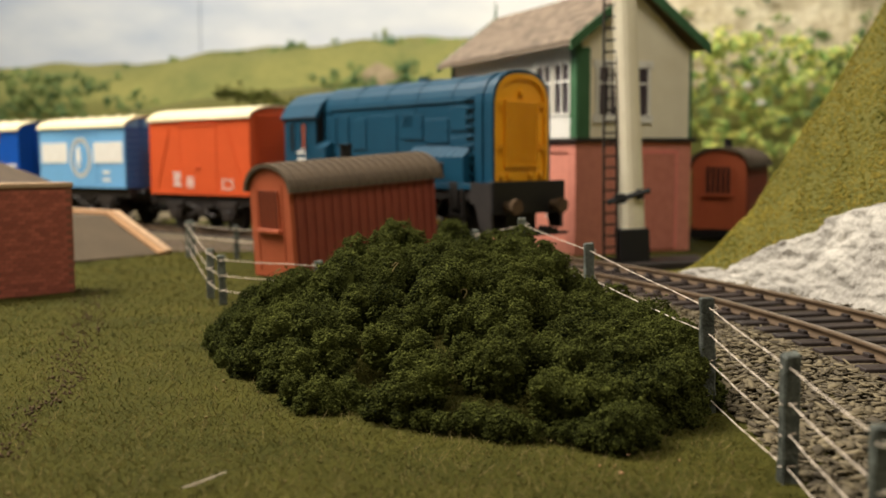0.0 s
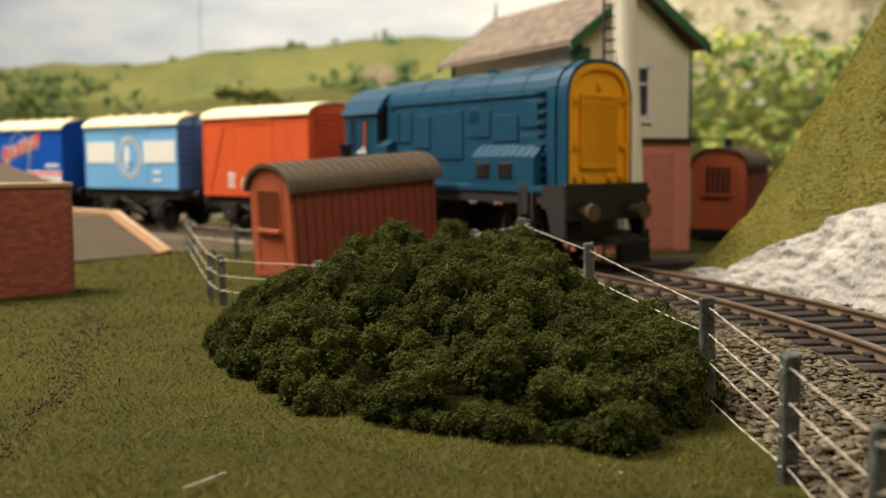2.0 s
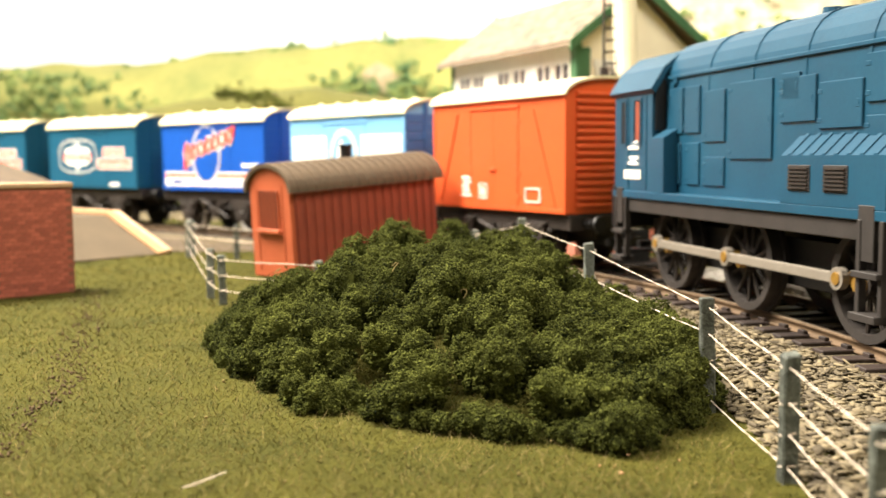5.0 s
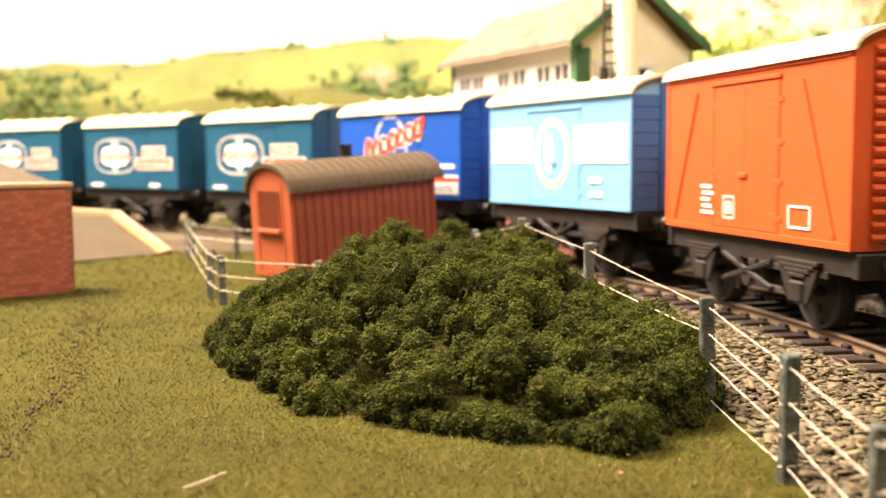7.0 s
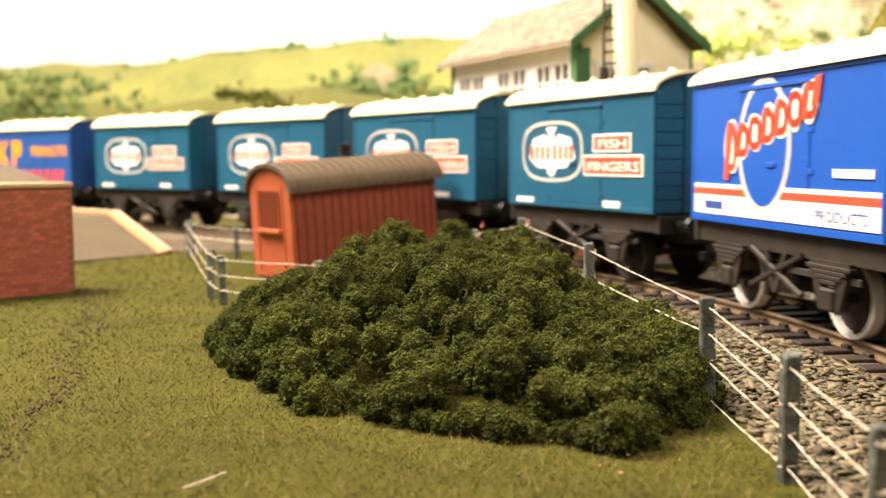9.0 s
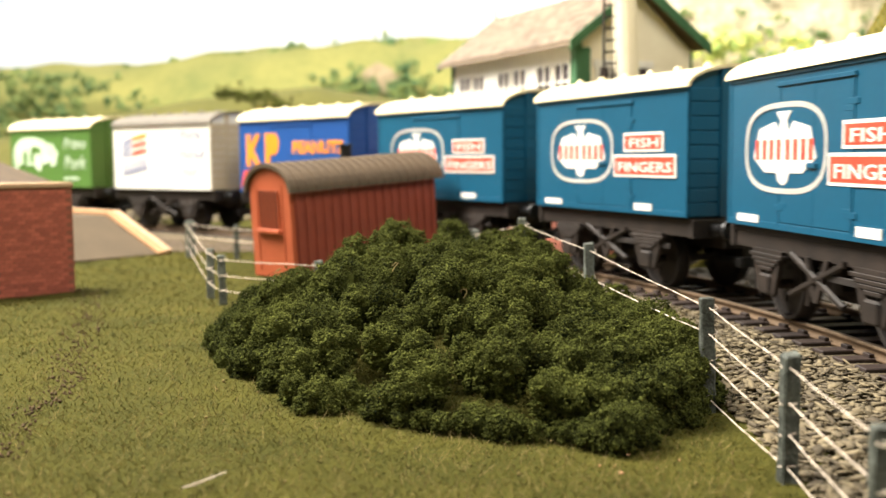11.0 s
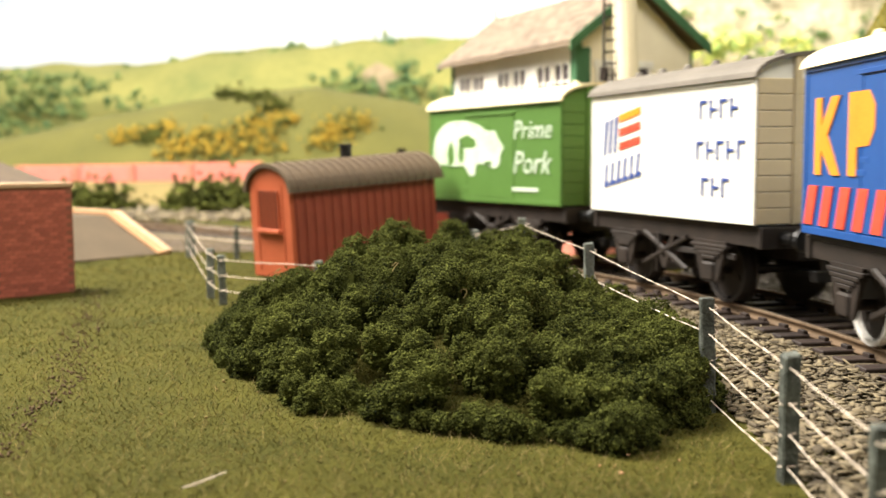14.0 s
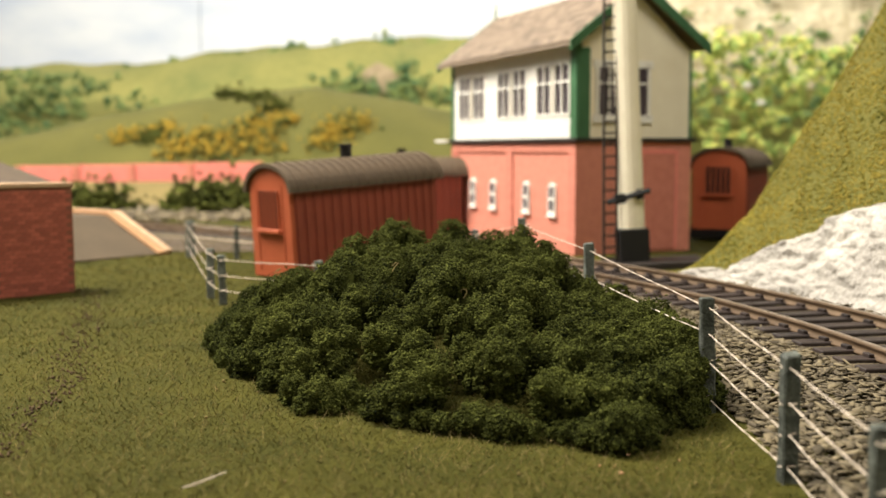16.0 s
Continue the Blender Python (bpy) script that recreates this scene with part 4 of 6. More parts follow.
def build_signal_box():
    sb = thing("signal_box", "two-storey signal box, cream and green timber over red brick, slate roof", "signal box")
    sb.matrix_basis = at(46.0, 350.0, 0, 0, -0.5, 113)  # x runs along the long front, y towards its back... the gable is at x = 0
    L, D = 106.0, 47.0
    bm = bm_new()
    box(bm, 0, L, -D, 0, -1, 39)
    base = part("brick_base", bm, BOXBRICK, sb, "red brick lower storey")
    bm = bm_new()
    box(bm, -1.4, L + 1.6, -D - 1.6, 1.8, 39, 40.4, 0.15)
    part("ledge", bm, FRAME, sb, "dark timber ledge")
    bm = bm_new()
    box(bm, 0.4, L - 0.4, -D + 0.4, -0.6, 40.4, 71)
    box(bm, 0.5, L - 0.5, -6.0, -0.7, 70.5, 75.4)
    prism_x(bm, [(-D + 0.4, 71), (-0.6, 71), (-D * 0.48, 91.5)], 0.4, L - 0.4)
    up = part("upper_wall", bm, CREAM, sb, "cream boarded upper storey")
    # brick recess frames and plinth on the front
    for x0, x1, z0, z1, nm in ((0, L, -1, 4.5, "plinth"), (0, L, 35.5, 39, "brick_course"), (0, 5, 4.5, 35.5, "pier"), (48, 53, 4.5, 35.5, "pier"), (L - 5, L, 4.5, 35.5, "pier")):
        bm = bm_new()
        box(bm, x0, x1, 0, 0.68, z0, z1, 0.1)
        part(nm, bm, BOXBRICK, base)
    # arched lower windows
    for x in (16.5, 36.5, 65.0, 84.0):
        bm = bm_new()
        arc = [(x + 2.7 * math.cos(a), 22.0 + 2.7 * math.sin(a)) for a in np.linspace(0, math.pi, 9)]
        prism(bm, [(x + 2.7, 13.0), *arc, (x - 2.7, 13.0)], 0.05, 0.9)
        w = part("window", bm, WHITE, base, "white arched window")
        for z0, z1 in ((14.6, 18.4), (19.4, 23.2)):
            bm = bm_new()
            box(bm, x - 1.9, x - 0.25, 0.8, 1.0, z0, z1, 0.05)
            box(bm, x + 0.25, x + 1.9, 0.8, 1.0, z0, z1, 0.05)
            part("pane", bm, GLASS, w)
        bm = bm_new()
        box(bm, x - 3.2, x + 3.2, 0.1, 1.4, 12.3, 13.0, 0.1)
        part("sill", bm, WHITE, w)
    # upper front windows: white frames with dark panes
    bm = bm_new()
    box(bm, 0.5, L - 0.3, -0.6, 0.2, 40.4, 49.0, 0.1)
    part("lower_panel", bm, WHITE, up, "white boarded panel under the windows")
    bm = bm_new()
    box(bm, 0.5, L - 0.3, -0.6, 0.2, 66.2, 75.0, 0.1)
    part("top_panel", bm, WHITE, up)
    for x in (4.8, 17.8, 37.0, 50.4, 73.4, 87.4):
        bm = bm_new()
        for a, b, z0, z1 in ((x, x + 11.6, 48.2, 49.2), (x, x + 11.6, 66.0, 67.0), (x, x + 1.0, 48.2, 67.0), (x + 10.6, x + 11.6, 48.2, 67.0), (x + 5.4, x + 6.2, 49.2, 66.0), (x + 1.0, x + 10.6, 59.6, 60.4)):
            box(bm, a, b, -0.5, 0.5, z0, z1)
        w = part("window_frame", bm, WHITE, up)
        for a, b in ((x + 1.0, x + 5.4), (x + 6.2, x + 10.6)):
            for z0, z1 in ((49.2, 59.6), (60.4, 66.0)):
                bm = bm_new()
                box(bm, a, b, -0.55, -0.35, z0, z1)
                part("pane", bm, GLASS, w)
    for a, b in ((0.5, 4.8), (29.4, 37.0), (62, 73.4), (99, L - 0.4)):
        bm = bm_new()
        box(bm, a, b, -0.6, 0.15, 49.0, 66.2)
        part("mullion", bm, WHITE, up)
    # green corner boards
    for x, y in ((-0.2, -0.2), (L - 2, -0.2), (-0.2, -D)):
        bm = bm_new()
        wx = 2.2 if y != -0.2 or x > 5 else 4.2
        box(bm, x, x + wx, y - (1.2 if y > -1 else 0), y + 1.0, 40.4, 74.0 if y > -1 else 70.5, 0.15)
        part("corner_board", bm, GREENP, sb, "green corner board")
    bm = bm_new()
    box(bm, -0.5, 0.4, -4.6, -0.2, 40.4, 71, 0.1)
    part("corner_board", bm, GREENP, sb, "green corner board")
    # gable windows and door
    for y0, y1 in ((-17.6, -7), (-29, -18.4)):
        bm = bm_new()
        for a, b, z0, z1 in ((y0 - 1, y1 + 1, 45.6, 48.3), (y0 - 1, y1 + 1, 64.6, 67), (y0, y0 + 1.2, 47, 66), (y1 - 1.2, y1, 47, 66), ((y0 + y1) / 2 - 0.4, (y0 + y1) / 2 + 0.4, 48.3, 64.6), (y0, y1, 58.8, 59.6)):
            box(bm, -0.5, 0.6, a, b, z0, z1)
        w = part("window_frame", bm, WHITE, up)
        bm = bm_new()
        box(bm, -0.05, 0.25, y0 + 1, y1 - 1, 48, 65)
        part("pane", bm, GLASS, w)
    bm = bm_new()
    box(bm, -0.5, 0.1, -40, -25, 1, 35)
    dr = part("door", bm, BOXBRICK, base, "red painted lower door")
    bm = bm_new()
    for a, b, z0, z1 in ((-41, -40, 1, 36), (-25, -24, 1, 36), (-41, -24, 35, 36)):
        box(bm, -0.6, 0.2, a, b, z0, z1)
    part("frame", bm, PINKWALL, dr)
    # weather boards on the gable
    bm = bm_new()
    box(bm, -0.02, 0.1, -D + 0.6, -6.4, -0.08, 0.08)
    line = mesh_of("board_line", bm, CREAM)
    for i in range(10):
        piece("board_line", line, up, at(0.35, 0, 43 + i * 2.9))
    # slate roof with green barge boards
    apex, ey, ez = (-D * 0.48, 94.0), 5.5, 72.6
    for k, (y0, z0) in enumerate(((ey, ez), (-D - 4.6, 73.0))):
        bm = bm_new()
        prism_x(bm, [(apex[0], apex[1]), (y0, z0), (y0, z0 - 1.4), (apex[0], apex[1] - 1.6)], -4.0, L + 4.0)
        r = part("roof_slope", bm, SLATE, sb, "brown grey slate roof slope")
        if k == 0:
            n, m = 15, 26
            bm = bm_new()
            box(bm, -2.1, 2.1, -1.3, 1.3, 0, 0.28, 0.05)
            me = mesh_of("slate", bm, SLATE)
            ln = math.hypot(y0 - apex[0], z0 - apex[1])
            ang = math.degrees(math.atan2(z0 - apex[1], y0 - apex[0]))
            for i in range(n):
                t = (i + 0.5) / n
                for j in range(m):
                    piece("slate", me, r, at(-4 + (j + 0.5 + 0.5 * (i % 2)) * (L + 5) / m, apex[0] + (y0 - apex[0]) * t, apex[1] + (z0 - apex[1]) * t + 0.15, ang + 4))
        for x in (-4.6, L + 4.0):
            bm = bm_new()
            prism_x(bm, [(apex[0], apex[1] + 0.4), (y0, z0 + 0.4), (y0, z0 - 3.2), (apex[0], apex[1] - 3.4)], x, x + 1.0)
            part("barge_board", bm, GREENP, sb, "dark green barge board")
    bm = bm_new()
    rod(bm, (L + 4, apex[0], 93), (L + 4, apex[0], 101), 0.7, 0.3, 8)
    part("finial", bm, GREENP, sb)
    bm = bm_new()
    box(bm, L + 1, L + 14, -8, 3, 39.6, 40.6, 0.1)
    part("landing", bm, WHITE, sb, "pale timber landing")


def build_signal():
    sg = thing("signal_post", "tall cream railway signal post with black ladder and base", "signal")
    sg.matrix_basis = at(59.0, 315.0, 0, 0, -2.4, 0)
    bm = bm_new()
    rod(bm, (0, 0, 11), (0, 0, 150), 4.1, 3.2, 4 * 4)
    part("post", bm, CREAM, sg, "cream painted tapered post")
    bm = bm_new()
    box(bm, -4.6, 4.6, -4.6, 4.6, 0, 12, 0.4)
    part("base", bm, BLACK, sg, "black base")
    bm = bm_new()
    box(bm, -9, 22, -9, 9, -2.0, 1.8, 0.4)
    part("base_plate", bm, FRAME, sg, "dark base plate")
    bm = bm_new()
    rod(bm, (-8, -5.4, 20.5), (5, -5.4, 23.6), 0.9, 0.8, 8)
    box(bm, -6.0, -2.5, -6.2, -4.6, 20.0, 23.0, 0.3)
    box(bm, 1, 3, -5.4, -2, 21, 24, 0.2)
    part("weight_lever", bm, BLACK, sg)
    bm = bm_new()
    for x in (-11.6, -7.6):
        rod(bm, (x + 2.2, -2, 0), (x + 6.2, -1, 110), 0.45, 0.4, 6)
    st = part("ladder", bm, FRAME, sg, "black iron ladder")
    bm = bm_new()
    rod(bm, (-2.0, 0, 0), (2.0, 0, 0), 0.32, 0.32, 6)
    me = mesh_of("rung", bm, FRAME)
    for i in range(30):
        z = 3 + i * 3.5
        piece("rung", me, st, at(-7.4 + z * 4.0 / 110, -2 + z / 110, z))

# ---- rolling stock: x forward, the seen side faces -y, z from the rail top ----
WHEELS = []   # (wheelset, radius, vehicle index)
RODS = []
VEHICLES = []


def disc(bm, x, y0, y1, z, r, seg=24):
    rod(bm, (x, y0, z), (x, y1, z), r, r, seg)


def ring(bm, x, y0, y1, z, ro, ri, seg=28):
    """A tyre about an axle along y."""
    vs = []
    for r, y in ((ro, y0), (ro, y1), (ri, y1), (ri, y0)):
        vs.append([bm.verts.new((x + r * math.cos(a), y, z + r * math.sin(a))) for a in np.linspace(0, 2 * math.pi, seg, endpoint=False)])
    faces = []
    for k in range(4):
        a, b = vs[k], vs[(k + 1) % 4]
        for i in range(seg):
            faces.append(bm.faces.new((a[i], a[(i + 1) % seg], b[(i + 1) % seg], b[i])))
    bmesh.ops.recalc_face_normals(bm, faces=faces)


def make_wheelset(parent, x, index, rim):
    bm = bm_new()
    rod(bm, (0, -12.5, 0), (0, 12.5, 0), 0.9, 0.9, 10)
    ax = part("wheelset", bm, FRAME, parent)
    ax.matrix_basis = at(x, 0, 6.6)
    for sgn in (-1, 1):
        bm = bm_new()
        disc(bm, 0, sgn * 7.6, sgn * 9.4, 0, 5.4)
        ring(bm, 0, sgn * 7.4, sgn * 8.1, 0, 7.3, 5.2)
        for k in range(3):
            a = k * 2.1
            rod(bm, (3.4 * math.cos(a), sgn * 9.2, 3.4 * math.sin(a)), (3.4 * math.cos(a), sgn * 9.6, 3.4 * math.sin(a)), 0.8, 0.8, 8)
        w = part("wheel", bm, FRAME, ax)
        bm = bm_new()
        ring(bm, 0, sgn * 7.9, sgn * 10.2, 0, 6.6, 5.85)
        part("tyre", bm, rim, ax, "bright wheel rim")
    WHEELS.append((ax, 6.6, index, x))


def buffers(parent, x, sgn, z, w):
    for y in (-w, w):
        bm = bm_new()
        rod(bm, (x, y, z), (x + sgn * 3.2, y, z), 1.5, 1.2, 12)
        rod(bm, (x + sgn * 3.0, y, z), (x + sgn * 5.6, y, z), 0.7, 0.7, 10)
        rod(bm, (x + sgn * 5.4, y, z), (x + sgn * 6.2, y, z), 2.3, 2.1, 16)
        part("buffer", bm, BLACK, parent)


def coupling(parent, x, sgn):
    bm = bm_new()
    box(bm, min(x - sgn * 6, x + sgn * 6), max(x - sgn * 6, x + sgn * 6), -1.6, 1.6, 6.6, 7.6, 0.1)
    box(bm, min(x + sgn * 5, x + sgn * 7), max(x + sgn * 5, x + sgn * 7), -6.0, 6.0, 6.4, 8.6, 0.2)
    prism(bm, [(x + sgn * 5, 8.4), (x + sgn * 9.5, 8.2), (x + sgn * 9.8, 9.6), (x + sgn * 8.8, 9.4), (x + sgn * 5, 9.4)], -0.5, 0.5)
    part("coupling", bm, BLACK, parent)


def underframe(v, L, W, zb, index, rim):
    h = L / 2
    bm = bm_new()
    box(bm, -h + 0.5, h - 0.5, -W / 2 + 1.2, W / 2 - 1.2, zb - 1.2, zb, 0.1)
    part("floor", bm, FRAME, v)
    # middle blocks added to close the view through; small boxes as brake gear
    bm = bm_new()
    box(bm, -12, 12, -4.6, 4.6, 4.6, zb - 1, 0.3)
    box(bm, -h + 2, h - 2, -3.6, 3.6, zb - 7.5, zb - 1, 0.3)
    box(bm, -10, -3, -8.5, -4, 6.2, 12.0, 0.8)
    box(bm, 3, 11, -7.5, -4, 5.6, 9.6, 0.8)
    part("filler_and_brake_gear", bm, FRAME, v)
    for sgn in (-1, 1):
        y = sgn * (W / 2 - 2.4)
        bm = bm_new()
        box(bm, -h + 0.6, h - 0.6, y - 0.9, y + 0.9, zb - 4.4, zb - 0.6, 0.15)
        part("solebar", bm, FRAME, v)
        yo = y + sgn * 1.3
        for x in (-18, 18):
            bm = bm_new()
            prism(bm, [(x - 6.0, zb - 4), (x - 3.2, 5.2), (x - 2.0, 4.4), (x - 1.8, 9.0), (x + 1.8, 9.0), (x + 2.0, 4.4), (x + 3.2, 5.2), (x + 6.0, zb - 4)], yo - 0.4, yo + 0.4)
            part("axleguard", bm, FRAME, v)
            bm = bm_new()
            box(bm, x - 2.1, x + 2.1, yo - 1.0, yo + 1.0, 4.8, 8.6, 0.4)
            part("axlebox", bm, FRAME, v)
            bm = bm_new()
            for k in range(4):
                box(bm, x - 6.5 + k * 1.3, x + 6.5 - k * 1.3, yo - 0.8, yo + 0.8, 11.6 - k * 0.8, 12.3 - k * 0.8, 0.1)
            part("leaf_spring", bm, FRAME, v)
            bm = bm_new()
            inner = -1 if x > 0 else 1
            prism(bm, [(x + inner * 6.6, 3.5), (x + inner * 8.0, 3.5), (x + inner * 8.6, 9), (x + inner * 7.6, 10)], sgn * 7.8, sgn * 10)
            part("brake_shoe", bm, FRAME, v)
        bm = bm_new()
        rod(bm, (-9, yo, 6.0), (9, yo, zb - 4), 0.6, 0.6, 6)
        rod(bm, (9, yo, 6.0), (-9, yo, zb - 4), 0.6, 0.6, 6)
        part("push_rod", bm, FRAME, v)
        bm = bm_new()
        prism(bm, [(-4, zb - 4), (-2.8, zb - 4), (0, 7.4), (2.8, zb - 4), (4, zb - 4), (0.8, 5.6), (-0.8, 5.6)], yo - 0.3, yo + 0.3)
        part("v_hanger", bm, FRAME, v)
        bm = bm_new()
        box(bm, 0, 26, yo + 0.2, yo + 0.8, 9.6, 10.8, 0.1, None)
        part("brake_lever", bm, GREYF, v)
    for sgn in (-1, 1):
        bm = bm_new()
        box(bm, sgn * h - 0.9, sgn * h + 0.9, -W / 2 + 1.0, W / 2 - 1.0, zb - 4.6, zb - 0.4, 0.2)
        part("headstock", bm, FRAME, v)
        buffers(v, sgn * (h + 0.6), sgn, zb - 2.6, 8.6)
        coupling(v, sgn * h, sgn)
    for x in (-18, 18):
        make_wheelset(v, x, index, rim)


def make_van(index, label, paint, roof_mat, zb=17.0, zt=45.0, ribs="plank", rim=None, vents=True, doors=True, end_paint=None):
    L, W = 68.0, 30.0
    h, crown = L / 2, zt + 4.4
    v = thing("goods_van", label, "railway van", group="vans of the train")
    VEHICLES.append(v)
    arch = [(W / 2 * math.cos(a), zt + (crown - zt) * math.sin(a)) for a in np.linspace(0, math.pi, 13)]
    bm = bm_new()
    prism_x(bm, [(W / 2 - 0.02, zb)] + [(y * 0.9987, z) for y, z in arch] + [(-W / 2 + 0.02, zb)], -h + 0.2, h - 0.2)
    body = part("body", bm, paint, v)
    # curved roof sheet
    o = [((W / 2 + 0.9) * math.cos(a), zt - 0.2 + (crown - zt + 0.9) * math.sin(a)) for a in np.linspace(0.0, math.pi, 17)]
    q = [((W / 2 + 0.2) * math.cos(a), zt - 0.2 + (crown - zt + 0.1) * math.sin(a)) for a in np.linspace(0.0, math.pi, 17)]
    bm = bm_new()
    prism_x(bm, o + q[::-1], -h - 0.8, h + 0.8)
    roof = part("roof", bm, roof_mat, v, "curved pale roof" if roof_mat is ROOFW else "curved grey roof")
    if vents:
        bm = bm_new()
        for a, b in ((0, 1.0), (1.0, 1.8)):
            rod(bm, (0, 0, a * 0.6), (0, 0, b * 0.6), 1.2 - 0.3 * a, 1.0 - 0.4 * a, 10)
        me = mesh_of("roof_vent", bm, roof_mat)
        for x in (-27, -16, -5, 6, 17, 28):
            for a in (1.15, 2.0):
                piece("roof_vent", me, roof, at(x + (a - 1.5) * 2, (W / 2) * math.cos(a), zt + 0.5 + (crown - zt) * math.sin(a)))
    # ends: boards or corrugation
    epaint = end_paint or paint
    if ribs == "corrugated":
        bm = bm_new()
        rod(bm, (0, -11.5, 0), (0, 11.5, 0), 0.75, 0.75, 8)
        me = mesh_of("end_rib", bm, epaint)
        for sgn in (-1, 1):
            for k in range(16):
                piece("end_rib", me, body, at(sgn * (h - 0.1), 0, zb + 2 + k * (zt - zb - 1) / 15.5))
    else:
        bm = bm_new()
        box(bm, -0.22, 0.22, -W / 2 + 0.4, W / 2 - 0.4, -1.45, 1.45, 0.12)
        me = mesh_of("plank", bm, epaint)
        for sgn in (-1, 1):
            for k in range(9):
                piece("plank", me, body, at(sgn * (h - 0.1), 0, zb + 1.6 + k * 3.08))
        bm = bm_new()
        box(bm, -0.4, 0.4, -0.8, 0.8, zb, zt + 4, 0.1)
        me = mesh_of("end_stanchion", bm, epaint)
        for sgn in (-1, 1):
            for y in (-6, 6):
                piece("end_stanchion", me, body, at(sgn * (h + 0.2), y, 0))
    # side framing and doors
    for sgn in (-1, 1):
        y = sgn * W / 2
        for x0, x1 in ((-h, -h + 1.3), (h - 1.3, h)):
            bm = bm_new()
            box(bm, x0, x1, y - 0.12, y + 0.12, zb, zt, 0.05)
            part("corner_strap", bm, paint, body)
        bm = bm_new()
        box(bm, -h, h, y - 0.13, y + 0.13, zb, zb + 1.2, 0.05)
        part("bottom_rail", bm, paint, body)
        if doors:
            for x0, x1 in ((-11.8, -0.2), (0.2, 11.8)):
                bm = bm_new()
                box(bm, x0, x1, y - 0.12, y + 0.12, zb + 1.4, zt - 3.0, 0.08)
                d = part("door", bm, paint, body)
                bm = bm_new()
                xm = x0 + 1.0 if x0 < -1 else x1 - 1.0
                for z in (zb + 4, zb + 12, zt - 8):
                    box(bm, xm - 1.2, xm + 1.2, y - 0.17, y + 0.17, z, z + 0.9, 0.05)
                part("hinge", bm, paint, d)
            bm = bm_new()
            box(bm, -13, 13, y - 0.45, y + 0.45, zt - 2.8, zt - 2.0, 0.1)
            part("door_runner", bm, paint, body)
            for x in (-12.6, -0.35, 11.9):
                bm = bm_new()
                box(bm, x, x + 0.7, y - 0.18, y + 0.18, zb + 0.4, zt - 2.6, 0.06)
                part("door_post", bm, paint, body)
            for x in (-12.2, 12.2):
                bm = bm_new()
                for z in (zb + 3.4, zb + 10, zb + 17, zt - 7):
                    box(bm, x - 1.5, x + 1.5, y - 0.19, y + 0.19, z, z + 1.0, 0.06)
                part("strap_hinge", bm, paint, body)
            bm = bm_new()
            box(bm, -1.6, 1.6, y - 0.6, y + 0.6, zb + 11, zb + 12, 0.15)
            part("door_bolt", bm, paint, body)
        bm = bm_new()
        box(bm, -h + 0.3, h - 0.3, y - 0.3, y + 0.3, zt - 1.0, zt - 0.3, 0.1)
        part("cant_rail", bm, paint, body)
    underframe(v, L, W, zb, index, rim or GREYF)
    return v, body


def plate(parent, name, material, x0, x1, z0, z1, lift=0.45, slant=0.0, label=""):
    """A printed patch on the seen side."""
    bm = bm_new()
    y = -15.0 - (0.20 + 0.10 * (lift - 0.3))
    prism(bm, [(x0, z0), (x1, z0), (x1 + slant, z1), (x0 + slant, z1)], y - 0.03, -14.95)
    return part(name, bm, material, parent, label)


def hoop(parent, name, material, x, z, rx, rz, t, lift=0.48, power=2.0):
    """A printed ring (rounder or squarer by power)."""
    y = -15.0 - (0.20 + 0.10 * (lift - 0.3))
    bm = bm_new()

    def loop(k, yy):
        out = []
        for a in np.linspace(0, 2 * math.pi, 40, endpoint=False):
            c, s = math.cos(a), math.sin(a)
            q = (abs(c) ** power + abs(s) ** power) ** (-1 / power)
            out.append(bm.verts.new((x + (rx - k) * c * q, yy, z + (rz - k) * s * q)))
        return out
    a, b = loop(0, y), loop(t, y)
    for i in range(40):
        bm.faces.new((a[i], a[(i + 1) % 40], b[(i + 1) % 40], b[i]))
    bmesh.ops.solidify(bm, geom=bm.faces[:], thickness=0.05)
    bmesh.ops.recalc_face_normals(bm, faces=bm.faces[:])
    return part(name, bm, material, parent)


def patch(parent, name, material, pts, lift=0.5, wide=1.0, pivot=0.0):
    bm = bm_new()
    pts = [(pivot + (px - pivot) * wide, pz) for px, pz in pts]
    y = -15.0 - (0.20 + 0.10 * (lift - 0.3))
    prism(bm, pts, y - 0.03, -14.95)
    return part(name, bm, material, parent)


def rounded(pts, n=2):
    for _ in range(n):
        q = []
        for (ax, az), (bx, bz) in zip(pts, pts[1:] + pts[:1]):
            q += [(ax * .75 + bx * .25, az * .75 + bz * .25), (ax * .25 + bx * .75, az * .25 + bz * .75)]
        pts = q
    return pts


def blob(x, z, rx, rz, n=14, wob=0.12, seed=1):
    r = random.Random(seed)
    return [(x + rx * math.cos(a) * (1 + r.uniform(-wob, wob)), z + rz * math.sin(a) * (1 + r.uniform(-wob, wob))) for a in np.linspace(0, 2 * math.pi, n, endpoint=False)]


def paint(name, a, rough=0.42):
    b = tuple(c * 0.82 for c in a)
    return mat(name, a, b, 16, 1.2, rough, bump=0.1)


